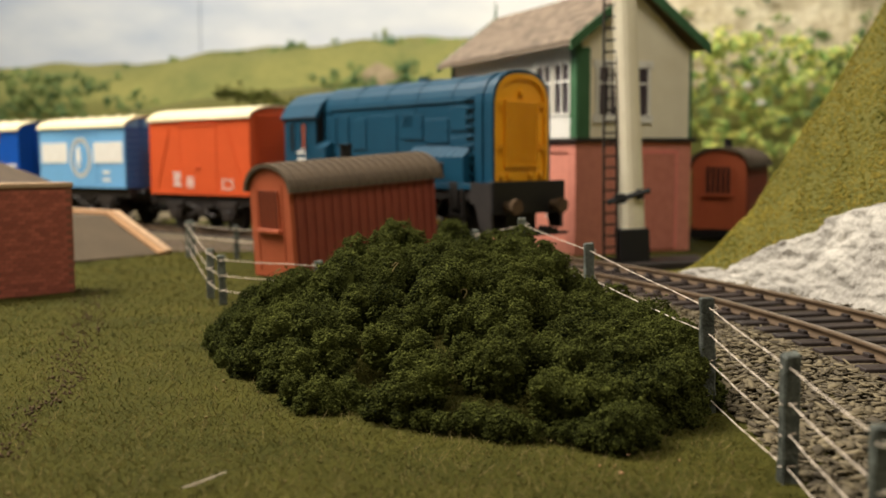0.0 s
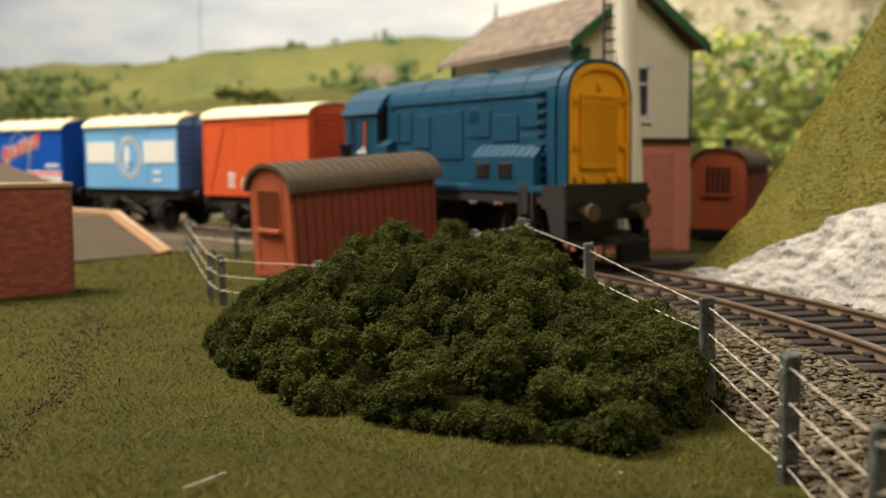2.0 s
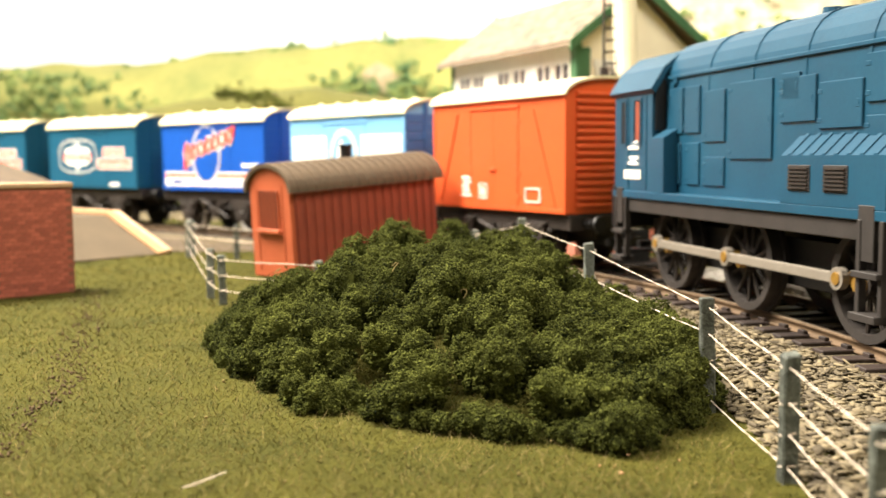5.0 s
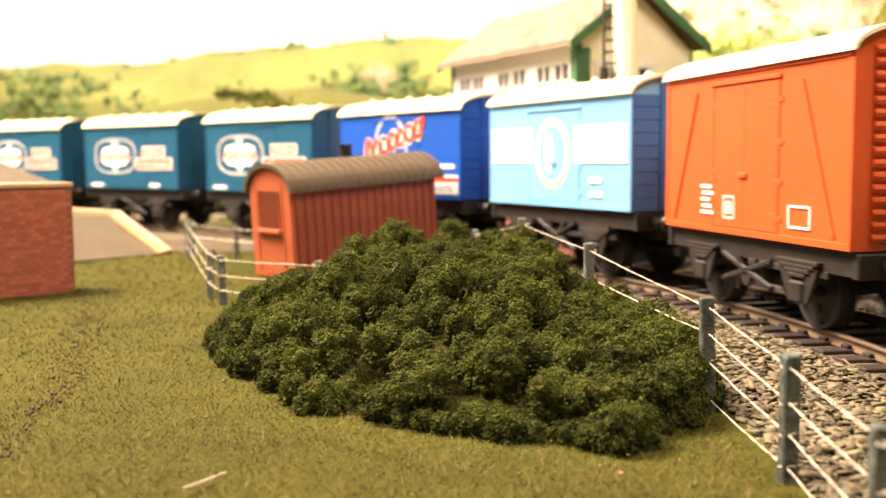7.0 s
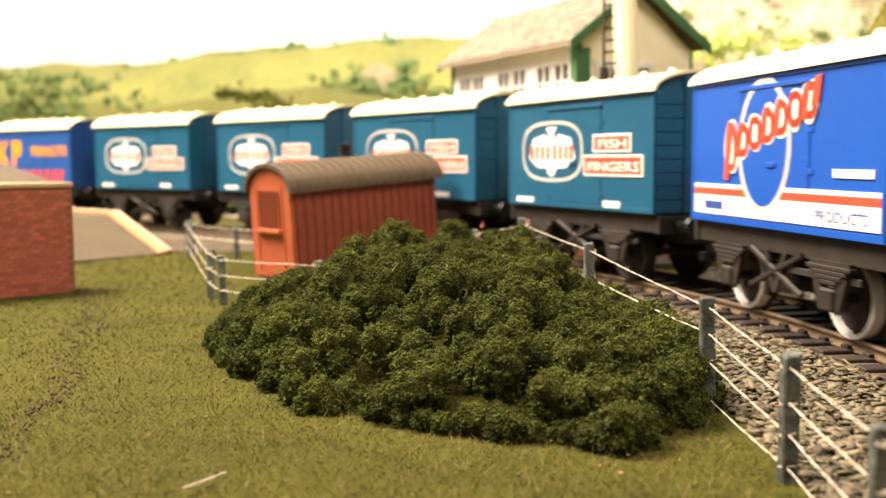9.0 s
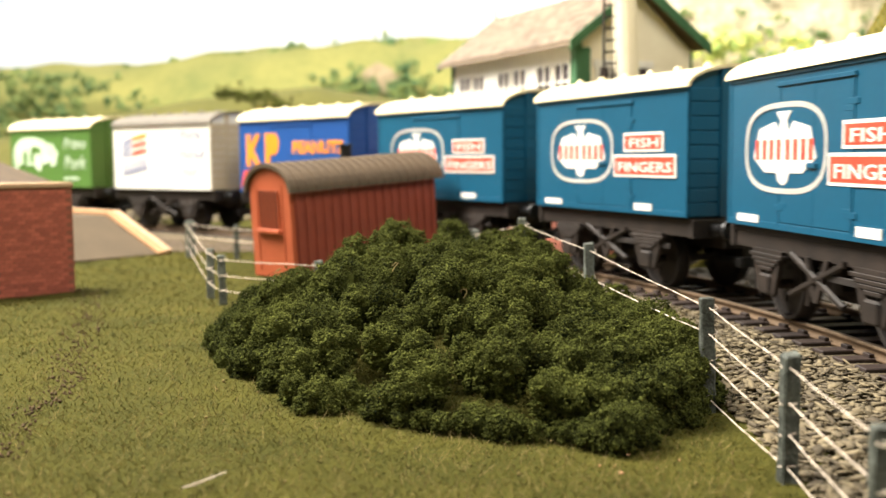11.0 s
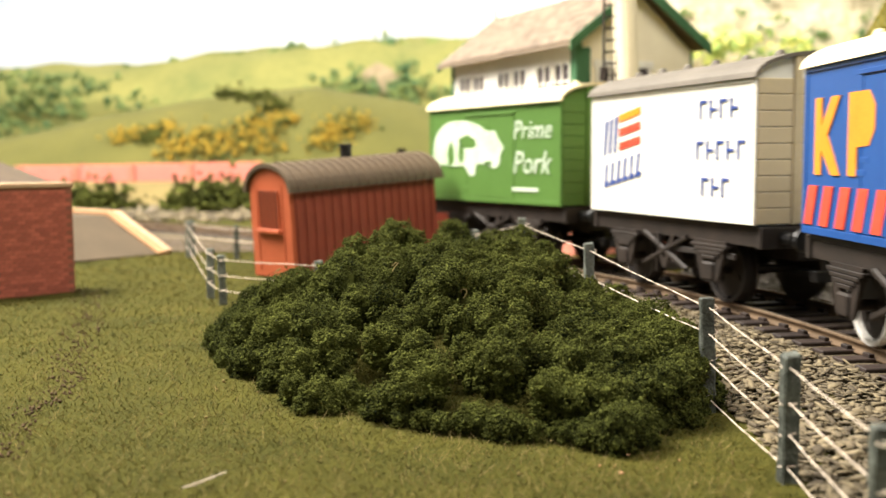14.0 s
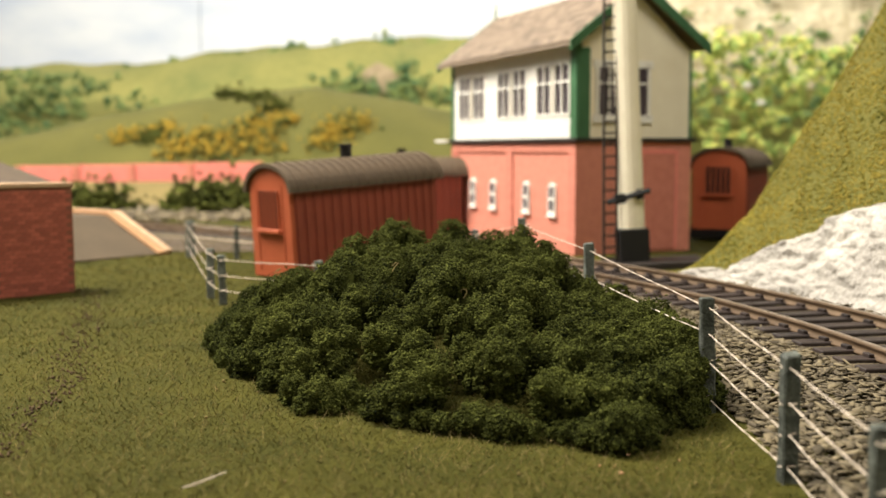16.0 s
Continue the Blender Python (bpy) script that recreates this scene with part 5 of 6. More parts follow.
def build_vans():
    # bauxite van
    c = lin(216, 88, 40)
    v, b = make_van(1, "orange-red goods van with corrugated ends and pale roof", paint("bauxite_paint", c, 0.5), ROOFW, 15.0, 46.6, "corrugated", vents=False)
    for x0, x1, z0, n in ((-17, -11.5, 18.5, 5), ):
        for k in range(n):
            plate(b, "lettering_bar", WHITE, x0 + (k % 2) * 0.6, x1 - (k % 3) * 0.8, z0 + k * 1.3, z0 + k * 1.3 + 0.7, 0.3)
    for x0, x1, z0, z1 in ((-7.5, -3, 18.0, 22.5), (16, 23, 17.6, 21.6)):
        for p in ((x0, x1, z0, z0 + .4), (x0, x1, z1 - .4, z1), (x0, x0 + .4, z0, z1), (x1 - .4, x1, z0, z1)):
            plate(b, "stencil_line", WHITE, *p, 0.5)
    plate(b, "lettering_bar", WHITE, -6.3, -4.4, 19, 21.4, 0.55)
    for x0, x1, sl in ((-30, -29, 10), (29, 30, -10)):
        plate(b, "brace", b.data.materials[0], x0, x1, 17, 43, 1.2, sl)
    # light blue van
    v, b = make_van(2, "pale sky-blue goods van with faded white lettering", paint("sky_paint", lin(120, 178, 222)), ROOFW, end_paint=paint("mid_blue_paint", lin(60, 112, 176)))
    plate(b, "white_band", WHITE, -32, -10.5, 28.5, 38, 0.42)
    plate(b, "white_band", WHITE, 10.5, 32.4, 28.5, 38, 0.42)
    hoop(b, "printed_ring", WHITE, 0, 31, 8.5, 9.5, 2.2)
    patch(b, "printed_shape", WHITE, blob(-1.5, 31, 2.0, 5.5, seed=3), 0.52)
    for z in (20, 23.5):
        plate(b, "lettering_bar", WHITE, 17, 25 - z / 8, z, z + 1.4, 0.3)
    # royal blue van with oval
    v, b = make_van(3, "royal blue goods van with white oval and striped band", paint("royal_paint", lin(14, 82, 176)), ROOFW, rim=WHITERIM)
    plate(b, "white_band", WHITE, -32, 33, 18.6, 24.6, 0.44)
    plate(b, "red_stripe", REDP, -32, 33, 22.4, 23.8, 0.50)
    patch(b, "oval_field", b.data.materials[0], blob(-3, 32.0, 9.0, 11.8, 30, 0.0), 0.6)
    hoop(b, "printed_ring", WHITE, -3, 32.0, 9.8, 12.4, 1.3, 1.0)
    for k in range(7):
        # a rising row of outlined letter-like loops, the first one tall
        x, z, q = -15.5 + k * 4.7, 31.8 + k * 1.25, (4.6 if k == 0 else 3.1)
        patch(b, "printed_shape", WHITE, rounded(blob(x, z, 3.1, q + 0.9, 8, 0.16, k + 2)), 1.2)
        hoop(b, "printed_letter", REDP, x, z, 2.35, q, 1.35, 2.2, 2.6)
    for k in (1, 3, 4, 6):
        x, z = -15.5 + k * 4.7, 31.8 + k * 1.25
        patch(b, "printed_letter", REDP, [(x - 2.3, z - 3.2), (x - 0.9, z - 3.0), (x + 0.2, z + 3.4), (x - 1.3, z + 3.2)], 2.4)
    patch(b, "printed_shape", REDP, [(-18.4, 25.6), (-16.6, 25.4), (-14.6, 36.4), (-17.0, 36.8)], 2.0)
    patch(b, "printed_shape", REDP, [(13.0, 38.2), (15.4, 38.8), (16.2, 43.4), (14.0, 43.0)], 2.0)
    writing("PRODUCTS", 2.6, 15, -15.27, 19.4, BLUEP, b, width=15)
    plate(b, "lettering_bar", BLUEP, -27, -19, 19.6, 21.2, 0.5)
    plate(b, "lettering_bar", WHITE, 20, 31, 26.6, 28.0, 0.3)
    # four teal vans
    teal = paint("teal_paint", lin(20, 84, 112))
    for k in range(4):
        v, b = make_van(4 + k, "dark teal goods van with white oval badge and red panels", teal, ROOFW)
        hoop(b, "printed_ring", WHITE, -10.5, 31.5, 15.3, 8.0, 0.95, 0.45, 3.0)
        wing = [(-24, 31), (-22, 35.6), (-17, 36.6), (-15.6, 35), (-15, 36.8), (-16.4, 38.2), (-11.6, 38.2), (-13, 36.8), (-12.4, 35), (-11, 36.6), (-6, 35.6), (-4, 31), (-8, 28.6),
                (-12, 28.6), (-12.6, 27.2), (-14, 26.6), (-15.4, 27.2), (-16, 28.6), (-20, 28.6)]
        patch(b, "badge", WHITE, [(-10.5 + (px + 14) * 1.18, 31.3 + (pz - 32.3) * 1.12) for px, pz in wing], 0.45)
        for x in (-21.4, -18.6, -15.8, -13.0, -9.6, -6.8, -4.0, -1.4):
            plate(b, "lettering_bar", REDP, x, x + 1.7, 29.4, 33.0, 0.52)
        patch(b, "panel", WHITE, [(9.4, 31.2), (25.4, 31.2), (25.4, 35.6), (9.4, 35.6)], 0.45)
        patch(b, "panel", WHITE, [(5.2, 25.4), (30.2, 25.4), (30.2, 30.6), (5.2, 30.6)], 0.45)
        patch(b, "panel_field", REDP, [(10.1, 31.8), (24.7, 31.8), (24.7, 35.0), (10.1, 35.0)], 1.2)
        patch(b, "panel_field", REDP, [(5.9, 26.0), (29.5, 26.0), (29.5, 30.0), (5.9, 30.0)], 1.2)
        writing("FISH", 3.0, 12.0, -15.36, 32.2, WHITE, b, width=11.6)
        writing("FINGERS", 3.2, 7.4, -15.36, 26.6, WHITE, b, width=21.4)
        plate(b, "lettering_bar", WHITE, -29, -20, 17.8, 19.2, 0.35)
        plate(b, "lettering_bar", WHITE, 14, 21, 17.8, 19.4, 0.35)
    # deep blue van with orange lettering
    v, b = make_van(8, "deep blue goods van, orange lettering and slanted red stripes", paint("deep_blue_paint", lin(34, 80, 148)), ROOFW, rim=WHITERIM)
    patch(b, "printed_shape", ORANGEP, [(-29, 27), (-26.4, 27), (-26.4, 31), (-22.5, 27), (-19.4, 27), (-24.2, 33.4), (-19.6, 39.6), (-22.8, 39.6), (-26.4, 35), (-26.4, 39.6), (-29, 39.6)], 0.5)
    patch(b, "printed_shape", ORANGEP, [(-16.4, 27), (-13.4, 27), (-13.4, 31.4), (-9.4, 31.6), (-7.6, 34), (-7.6, 37.6), (-9.6, 39.8), (-16.4, 39.8)], 0.5)
    writing("PEANUTS", 6.3, 1.2, -15.25, 32.0, ORANGEP, b, width=30.0, bold=0.04)
    for k in range(10):
        plate(b, "printed_stripe", REDP, -33 + k * 6.2, -29.6 + k * 6.2, 18.6, 25.2, 0.5, 2.0)
    # white van, grey roof
    v, b = make_van(9, "cream-white goods van with blue lettering and grey roof", paint("cream_paint", lin(244, 240, 226)), ROOFG, doors=False, end_paint=paint("buff_paint", lin(214, 196, 158)))
    for k in range(3):
        z = 31.6 + k * 3.3
        patch(b, "printed_stripe", REDP if k < 2 else ORANGEP, [(-19.5, z), (-9.5, z + 1.6), (-9.5, z + 3.3), (-19.5, z + 1.7)], 0.3)
        patch(b, "printed_stripe", BLUEP, [(-27.4 + k * 2.6, 30.4 + k * .3), (-26.5 + k * 2.6, 30.4 + k * .3), (-25.4 + k * 2.6, 38.6 + k * .5), (-26.6 + k * 2.6, 38.6 + k * .5)], 0.3)
    for k in range(6):
        x, z = -27 + k * 3.1, 22.6 + k * 0.55
        patch(b, "lettering_bar", BLUEP, [(x, z), (x + 0.9, z), (x + 1.8, z + 5.6), (x + 0.9, z + 5.6)], 0.3)
        patch(b, "lettering_bar", BLUEP, [(x + 0.3, z + 0.1), (x + 2.3, z + 0.4), (x + 2.4, z + 1.4), (x + 0.5, z + 1.1)], 0.6)
    for z, n in ((37.6, 4), (29.4, 5), (22.0, 3)):
        for k in range(n):
            x = 14 + k * 3.6 + (5 - n)
            plate(b, "lettering_bar", BLUEP, x, x + 0.55, z, z + 3.8, 0.3)
            plate(b, "lettering_bar", BLUEP, x + 0.5, x + 2.4, z + 3.2 - (k % 2) * 1.6, z + 3.75 - (k % 2) * 1.6, 0.3)
    # green van
    v, b = make_van(10, "green goods van with white animal silhouette and lettering", paint("green_van_paint", lin(88, 124, 58)), ROOFW)
    patch(b, "printed_shape", FADED, rounded([(-30, 24), (-28.5, 24.5), (-28, 28.5), (-22, 27), (-16, 28), (-14, 24.5), (-11.5, 24.5), (-11, 28.5), (-6, 28), (-3, 26.5), (-0.5, 28), (-0.5, 31), (1.5, 33), (-1.5, 35.5),
                                      (-2.5, 38), (-6, 37.4), (-10, 40), (-18, 41.4), (-25, 40.8), (-30, 37.5), (-31.6, 32), (-31, 28)]), 0.45, 1.2, -31.6)
    patch(b, "printed_shape", b.data.materials[0], rounded(blob(-11.5, 34.6, 5.4, 2.0, 12, 0.3, 4)), 0.5)
    patch(b, "printed_shape", b.data.materials[0], rounded(blob(-15, 31.4, 1.5, 3.4, 12, 0.3, 6)), 0.5)
    patch(b, "printed_shape", b.data.materials[0], rounded(blob(-21, 31, 2.2, 4.0, 12, 0.3, 7)), 0.5)
    writing("Prime", 7.4, 12.6, -15.25, 35.2, FADED, b, width=17.6, slant=0.25, bold=0.0)
    writing("Pork", 9.0, 12.6, -15.25, 25.6, FADED, b, width=17.6, slant=0.25, bold=0.0)
    plate(b, "lettering_bar", FADED, 12, 24, 20.6, 21.6, 0.4)


def build_loco():
    v = thing("shunting_locomotive", "blue diesel shunting locomotive with yellow grilled nose and black running gear", "locomotive")
    VEHICLES.append(v)
    N = 52.5
    # running plate and frames
    bm = bm_new()
    box(bm, -63, 57, -15.22, 15.6, 20.2, 22.0, 0.2)
    part("running_plate", bm, LOCOBLUE, v, "blue edged running plate")
    bm = bm_new()
    box(bm, -61, 56, -14.6, 14.6, 17.0, 20.2, 0.2)
    part("frame", bm, GREYF, v, "dark grey side frame")
    bm = bm_new()
    box(bm, -58, 54, -6.4, 6.4, 6.0, 15, 0.2)
    part("chassis", bm, BLACK, v, "black chassis block")
    # bonnet: rounded cross-section
    def section(w, z0, zs, zt, k=13):
        pts = [(w, z0)]
        for a in np.linspace(0, math.pi, k):
            c, s = math.cos(a), math.sin(a)
            q = (abs(c) ** 2.6 + abs(s) ** 2.6) ** (-1 / 2.6)
            pts.append((w * c * q, zs + (zt - zs) * s * q))
        pts.append((-w, z0))
        return pts
    bm = bm_new()
    prism_x(bm, section(11.6, 22.0, 44.6, 55.9, 17), -40, N)
    hood = part("bonnet", bm, LOCOBLUE, v, "blue bonnet", False)
    # nose: yellow plate with rounded rim
    bm = bm_new()
    prism_x(bm, section(11.2, 22.0, 44.2, 54.9, 17), N, N + 0.9)
    nose = part("nose", bm, YELLOW, v, "yellow nose panel")
    rim = section(12.1, 22.0, 44.6, 56.5, 17)
    inn = section(10.6, 22.0, 44.2, 54.7, 17)
    bm = bm_new()
    prism_x(bm, rim + inn[::-1], N - 6.5, N - 3.2)
    part("bonnet_band", bm, LOCOBLUE, hood)
    bm = bm_new()
    prism_x(bm, section(11.25, 22.0, 44.4, 55.5, 17) + section(9.9, 22.6, 44.0, 53.9, 17)[::-1], N + 0.2, N + 1.9)
    part("nose_rim", bm, YELLOW, nose)
    bm = bm_new()
    box(bm, -0.35, 0.5, -6.4, 6.4, -0.42, 0.42, 0.15)
    me = mesh_of("grille_slat", bm, YELLOW)
    for k in range(17):
        piece("grille_slat", me, nose, at(N + 1.4, 0, 28.4 + k * 1.08, 0, 24))
    bm = bm_new()
    for y in (-7.0, 6.3):
        box(bm, N + 0.8, N + 2.1, y, y + 0.7, 27.6, 46.6, 0.1)
    box(bm, N + 0.8, N + 2.1, -7, 7, 46.2, 47.2, 0.1)
    box(bm, N + 0.8, N + 2.1, -7, 7, 27.0, 27.8, 0.1)
    part("grille_frame", bm, YELLOW, nose)
    for y, z in ((-8.6, 24.4), (8.2, 24.4), (-8.9, 46), (8.6, 46), (0, 49.5), (-8.8, 33), (8.8, 33), (-5, 24), (4, 24.4)):
        bm = bm_new()
        box(bm, N + 0.8, N + 2.2, y - 0.8, y + 0.8, z - 0.9, z + 0.9, 0.3)
        part("lamp_bracket", bm, YELLOW, nose)
    bm = bm_new()
    prism_x(bm, section(12.2, 22.0, 44.6, 56.7, 17) + section(11.3, 22.0, 44.4, 55.6, 17)[::-1], N - 0.6, N + 1.7)
    part("bonnet_rim", bm, LOCOBLUE, hood)
    # bonnet roof ribs
    for x in (-20, -2, 16, 34):
        bm = bm_new()
        prism_x(bm, section(11.75, 40.0, 44.6, 56.2, 17) + section(11.2, 40.4, 44.2, 55.3, 17)[::-1], x, x + 0.7)
        part("bonnet_seam", bm, LOCOBLUE, hood)
    bm = bm_new()
    rod(bm, (6, 0, 54), (6, 0, 57.2), 2.2, 1.9, 12)
    part("exhaust", bm, LOCOBLUE, hood)
    # side doors, panels and rungs
    for sgn in (-1, 1):
        y = sgn * 11.6
        for x0, x1, z0, z1 in ((-38, -31, 35, 45), (-30, -23, 35, 45), (-21, -12, 33, 43.6), (-10, 6, 29.5, 44.4), (9, 20, 36, 44), (21, 33, 34.6, 42.4), (9, 15, 40, 44.8), (34, 42, 38.4, 46), (34, 46, 31, 36.4),
                               (-38, -32, 24, 33), (-29, -23, 24, 33), (-21, -12, 24, 30), (-36, -34, 46, 47.5)):
            bm = bm_new()
            box(bm, x0, x1, y - 0.42, y + 0.42, z0, z1, 0.14)
            d = part("side_panel", bm, LOCOBLUE, hood)
            bm = bm_new()
            for z in (z0 + 1.4, z1 - 1.6):
                box(bm, x0 - 0.4, x0 + 1.0, y - 0.5, y + 0.6, z - 0.4, z + 0.4, 0.1)
            box(bm, x1 - 1.6, x1 - 0.8, y - 0.5, y + 0.65, (z0 + z1) / 2 - 0.7, (z0 + z1) / 2 + 0.7, 0.1)
            part("hinge", bm, LOCOBLUE, d)
        bm = bm_new()
        box(bm, -39, 46, y - 0.45, y + 0.45, 47.2, 48.0, 0.15)
        part("handrail", bm, LOCOBLUE, hood)
        for k in range(9):
            bm = bm_new()
            box(bm, 41.8, 45.4, y + sgn * 0.5 - 0.6, y + sgn * 0.5 + 0.6, 24.5 + k * 2.9, 25.2 + k * 2.9, 0.1)
            part("rung", bm, LOCOBLUE, hood)
        # battery box with sloping ribbed lid and two grey grilles
        yo = sgn * 15.2
        ya, yb = sorted((y, yo))
        bm = bm_new()
        prism_x(bm, [(y, 22), (yo, 22), (yo, 30.2), (y, 33.6)], 15, 44)
        bb = part("battery_box", bm, LOCOBLUE, v, "blue battery box")
        for k in range(8):
            bm = bm_new()
            prism_x(bm, [(y, 33.6), (yo, 30.2), (yo, 30.5), (y, 33.95)], 17 + k * 3.4, 18 + k * 3.4)
            part("lid_rib", bm, LOCOBLUE, bb)
        for x in (17.5, 28.0):
            bm = bm_new()
            box(bm, x, x + 6.6, min(yo - 0.2, yo + 0.3), max(yo - 0.2, yo + 0.3), 24.2, 28.6, 0.1)
            gr = part("grille", bm, GREYF, bb, "rusty grey grille")
            bm = bm_new()
            for k in range(6):
                box(bm, x + 0.4, x + 6.2, min(yo, yo + sgn * 0.5), max(yo, yo + sgn * 0.5), 24.6 + k * 0.66, 24.9 + k * 0.66)
            part("louvre", bm, FRAME, gr)
        # tool locker in front of the cab
        bm = bm_new()
        prism_x(bm, [(y, 22), (yo, 22), (yo, 34.2), (y, 36.4)], -40, -33.5)
        part("locker", bm, LOCOBLUE, v, "blue locker")
    # cab
    def cabsec(w, z0):
        return [(w, z0), (w, 44.4), (w * 0.80, 49.4), (w * 0.5, 53.0), (0, 54.6), (-w * 0.5, 53.0), (-w * 0.80, 49.4), (-w, 44.4), (-w, z0)]
    bm = bm_new()
    prism_x(bm, cabsec(14.8, 22.0), -62.5, -40.5)
    cab = part("cab", bm, LOCOBLUE, v, "blue cab")
    bm = bm_new()
    o = [(y * 1.07, z + 0.9) for y, z in cabsec(14.8, 22)[1:-1]]
    prism_x(bm, o + [(y, z - 0.1) for y, z in cabsec(14.8, 22)[1:-1]][::-1], -64, -39)
    part("roof", bm, LOCOBLUE, cab)
    for sgn in (-1, 1):
        y = sgn * 14.8
        for x0, x1 in ((-58.0, -55.6), (-50.5, -46.6)):
            bm = bm_new()
            box(bm, x0, x1, y - 0.15, y + 0.15, 33.2, 43.2)
            w = part("window", bm, BLACK, cab, "dark cab window")
            bm = bm_new()
            for a, b, z0, z1 in ((x0 - .5, x0, 32.7, 43.7), (x1, x1 + .5, 32.7, 43.7), (x0, x1, 43.2, 43.7), (x0, x1, 32.7, 33.2)):
                box(bm, a, b, y - 0.3, y + 0.3, z0, z1)
            part("frame", bm, LOCOBLUE, w)
        bm = bm_new()
        box(bm, -49.4, -47.6, y - 0.2, y + 0.22, 33.6, 42.8)
        part("blind", bm, HUTRED, cab, "dull red panel in the cab window") if sgn < 0 else bm.free()
        bm = bm_new()
        box(bm, -54.2, -53.8, y - 0.2, y + 0.3, 22.4, 44)
        box(bm, -43.8, -43.4, y - 0.2, y + 0.3, 22.4, 44)
        part("door_edge", bm, LOCOBLUE, cab)
    bm = bm_new()
    box(bm, -40.6, -39.9, -14.2, -11.8, 36, 47.4)
    part("front_window", bm, BLACK, cab, "dark cab front window")
    # markings: plain shapes and bars
    y = -14.98
    bm = bm_new()
    for pts in ([(0, 0), (1, 0), (0.62, 0.22), (1, 0.22), (1, 0.36), (0, 0.36), (0.38, 0.14), (0, 0.14)], [(0, 0.64), (1, 0.64), (1, 0.78), (0.62, 0.78), (1, 1), (0.6, 1), (0.3, 0.78), (0, 0.78)]):
        prism(bm, [(-53.8 + 6.2 * px, 28.2 + 5.6 * pz) for px, pz in pts], y - 0.1, y + 0.05)
    part("emblem", bm, WHITE, cab, "white double arrow shape")
    for k in range(5):
        bm = bm_new()
        box(bm, -56.0 + k * 2.0, -54.4 + k * 2.0, y - 0.1, y + 0.05, 24.8, 27.0)
        part("lettering_bar", bm, WHITE, cab)
    # steps and buffer beams
    for sgn in (-1, 1):
        yy = sgn * 14.8
        for x0, x1 in ((37.5, 43.0), (-60.5, -55)):
            bm = bm_new()
            box(bm, x0, x0 + 1.0, yy - 0.7, yy + 0.7, 5.0, 20.4, 0.1)
            box(bm, x1, x1 + 1.0, yy - 0.7, yy + 0.7, 5.0, 20.4, 0.1)
            box(bm, x0, x1 + 1, yy - 1.8, yy + 1.8, 5.0, 6.2, 0.1)
            box(bm, x0, x1 + 1, yy - 1.6, yy + 1.6, 11.6, 12.6, 0.1)
            box(bm, x0 + (0 if x0 > 0 else 0), x0 + 4, yy - 0.5, yy + 0.5, 14, 22.6, 0.1)
            part("step", bm, GREYF, v, "grey footstep")
        bm = bm_new()
        prism(bm, [(47.5, 22.4), (57, 22.4), (57, 8), (52, 8), (49.5, 16), (47.5, 16)], yy - 0.5, yy + 0.5)
        part("guard_plate", bm, GREYF, v, "grey guard plate")
    for sgn in (-1, 1):
        x = 57.0 if sgn > 0 else -62.5
        bm = bm_new()
        box(bm, x - 1, x + 1, -15.2, 15.2, 12.8, 22.8, 0.2)
        part("buffer_beam", bm, BLACK, v, "black buffer beam")
        for yb in (-9.6, 9.6):
            bm = bm_new()
            rod(bm, (x, yb, 15.2), (x + sgn * 4.6, yb, 15.2), 1.8, 1.5, 14)
            rod(bm, (x + sgn * 4.4, yb, 15.2), (x + sgn * 5.6, yb, 15.2), 2.5, 2.3, 18)
            part("buffer", bm, SOIL, v, "rusty brown buffer")
        coupling(v, x, sgn)
        bm = bm_new()
        rod(bm, (x, -13.4, 6.8), (x + sgn * 3, -13.4, 6.8), 0.5, 0.5, 6)
        box(bm, min(x, x + sgn * 4), max(x, x + sgn * 4), -13.6, 13.6, 6.2, 7.0, 0.2)
        part("guard_rail", bm, BLACK, v)
    # driving wheels and coupling rods
    R = 9.6
    for x in (-38, -5, 33):
        bm = bm_new()
        rod(bm, (0, -11, 0), (0, 11, 0), 1.3, 1.3, 12)
        ax = part("wheelset", bm, FRAME, v)
        ax.matrix_basis = at(x, 0, R)
        for sgn in (-1, 1):
            bm = bm_new()
            ring(bm, 0, sgn * 7.4, sgn * 10.4, 0, R, R - 1.5)
            ring(bm, 0, sgn * 7.3, sgn * 8.0, 0, R + 0.8, R - 1.5)
            part("tyre", bm, GREYF, ax, "dark worn steel tyre")
            bm = bm_new()
            rod(bm, (0, sgn * 8.0, 0), (0, sgn * 11.0, 0), 2.2, 2.2, 14)
            for k in range(12):
                a = k * math.pi / 6
                rod(bm, (1.6 * math.cos(a), sgn * 9.2, 1.6 * math.sin(a)), ((R - 1.2) * math.cos(a), sgn * 9.2, (R - 1.2) * math.sin(a)), 0.5, 0.38, 6)
            prism(bm, [((R - 1.3) * math.cos(a), (R - 1.3) * math.sin(a)) for a in np.linspace(2.4, 3.9, 8)], min(sgn * 8.6, sgn * 9.8), max(sgn * 8.6, sgn * 9.8))
            part("spokes", bm, FRAME, ax)
            bm = bm_new()
            rod(bm, (4.6, sgn * 9.6, 0), (4.6, sgn * 13.0, 0), 1.1, 1.1, 12)
            rod(bm, (0, sgn * 10.8, 0), (0, sgn * 12.2, 0), 1.4, 1.2, 12)
            part("crank_pin", bm, BRASS, ax, "brass crank pin")
        WHEELS.append((ax, R, 0, x))
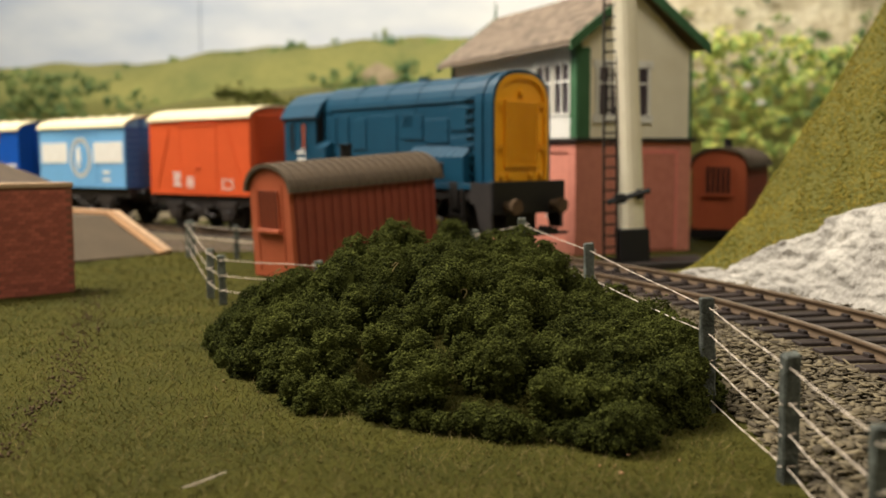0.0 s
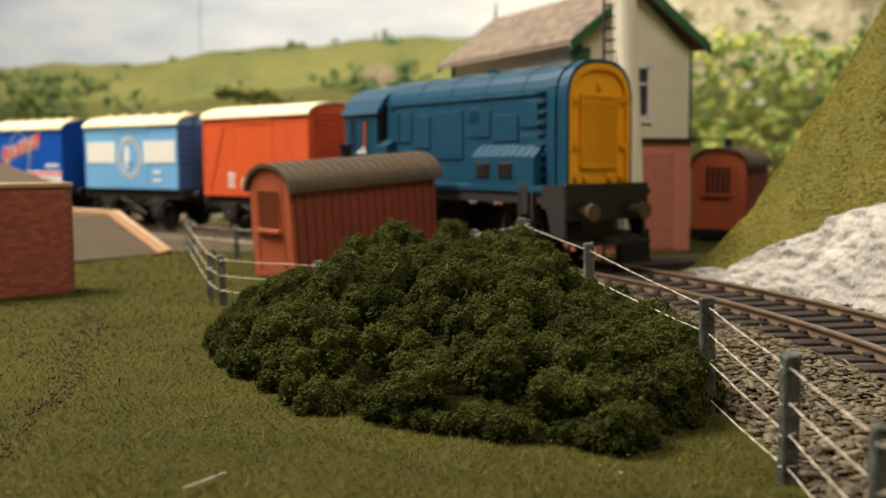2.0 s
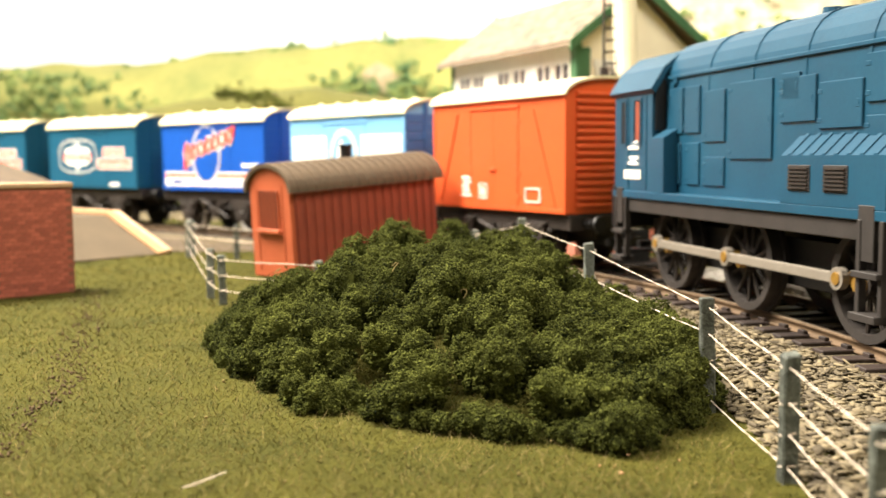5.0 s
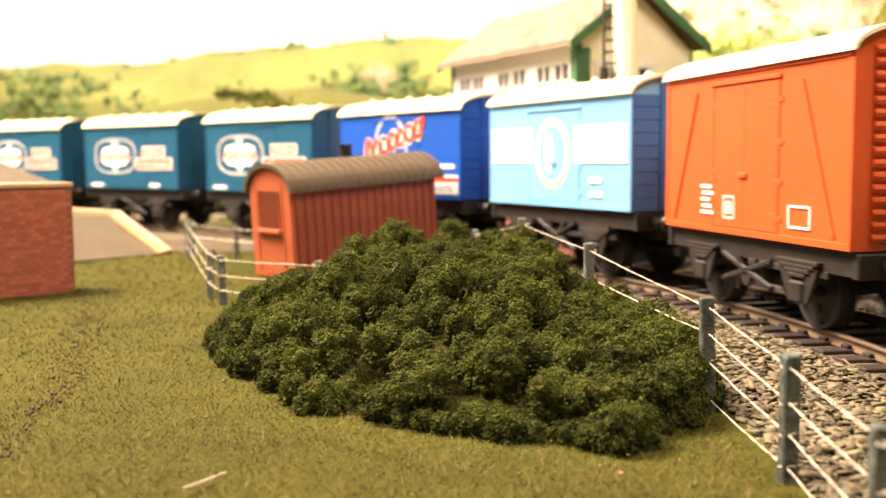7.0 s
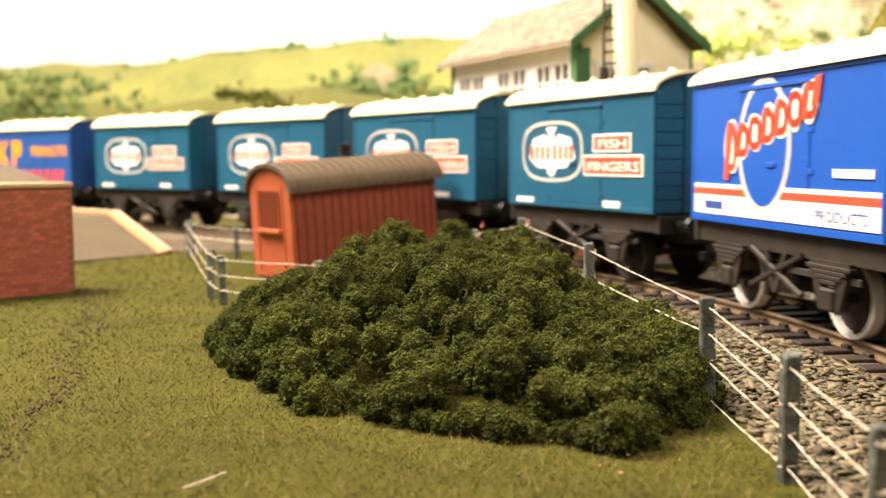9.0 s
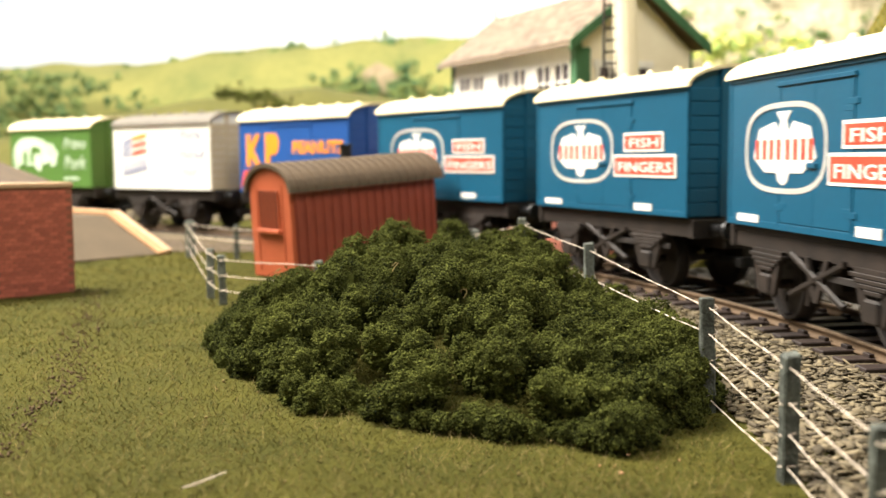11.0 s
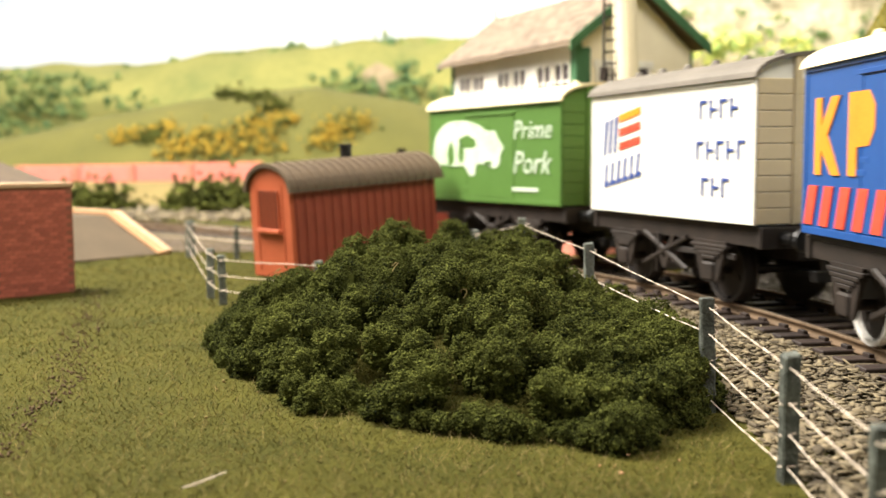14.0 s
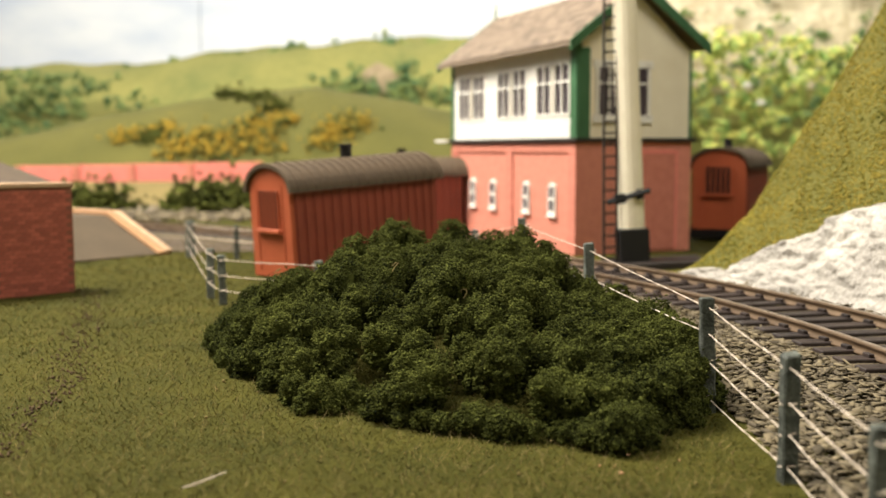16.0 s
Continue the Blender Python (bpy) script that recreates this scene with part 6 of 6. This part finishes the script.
    for sgn in (-1, 1):
        bm = bm_new()
        y0, y1 = sorted((sgn * 11.6, sgn * 12.7))
        box(bm, -38, 33, y0, y1, -0.9, 0.9, 0.15)
        for x in (-38, -5, 33):
            rod(bm, (x, y0 - 0.1, 0), (x, y1 + 0.1, 0), 1.9, 1.9, 16)
        rodp = part("coupling_rod", bm, RODM, v, "dull steel coupling rod")
        RODS.append((rodp, R))


# ---- movement ----
OFFSET = [118.0, 0.0, -86.6, -173.2, -260.7, -349.3, -437.2, -525.6, -613.3, -702.3, -788.0]
TRAVEL = [(0.0, -317.6), (0.5, -314.4), (1.0, -308.8), (1.5, -300.2), (2.0, -280.0), (2.5, -257.5), (3.0, -231.5), (3.5, -205.3), (4.2, -172.3), (6.3, -70.8), (6.5, -59.5), (7.0, -17.3), (8.5, 117.5), (9.0, 167.0), (12.0, 452.5), (12.5, 500.0), (13.5, 600.1), (14.5, 702.7), (15.0, 758.5), (15.5, 814.0), (16.0, 870.0)]


def travelled(t):
    """How far the first van's middle has come, by a smooth curve through TRAVEL."""
    ts, ss = np.array([a for a, _ in TRAVEL]), np.array([b for _, b in TRAVEL])
    sl = np.gradient(ss, ts)
    i = int(np.clip(np.searchsorted(ts, t) - 1, 0, len(ts) - 2))
    h = ts[i + 1] - ts[i]
    u = (t - ts[i]) / h
    return ((1 + 2 * u) * (1 - u) ** 2 * ss[i] + u * (1 - u) ** 2 * h * sl[i] + u * u * (3 - 2 * u) * ss[i + 1] + u * u * (u - 1) * h * sl[i + 1])


def motions():
    for k, v in enumerate(VEHICLES):
        half = 30.0 if k == 0 else 18.0
        walk(v, [(t, ride(travelled(t) + OFFSET[k], half)) for t in np.arange(0, 16.01, 0.25)])
    ts = np.arange(0, 16.001, 1 / 15)
    way = [travelled(t) for t in ts]
    top = travelled(4.0)  # the cranks stand upright here
    for ax, r, k, x in WHEELS:
        # rolling, by the way gone
        turn = -90 if k == 0 else 0
        walk(ax, [(t, at(x, 0, r, 0, turn + math.degrees((w - top) / r), 0)) for t, w in zip(ts, way)])
    for ob, r in RODS:
        walk(ob, [(t, at(4.6 * math.sin((w - top) / r), 0, r + 4.6 * math.cos((w - top) / r))) for t, w in zip(ts, way)])


build_ground()
build_backdrop()
build_yard()
build_track()
build_bank()
build_bush()
build_fences()
build_hut()
build_signal_box()
build_signal()
build_loco()
build_vans()
build_wall()
motions()
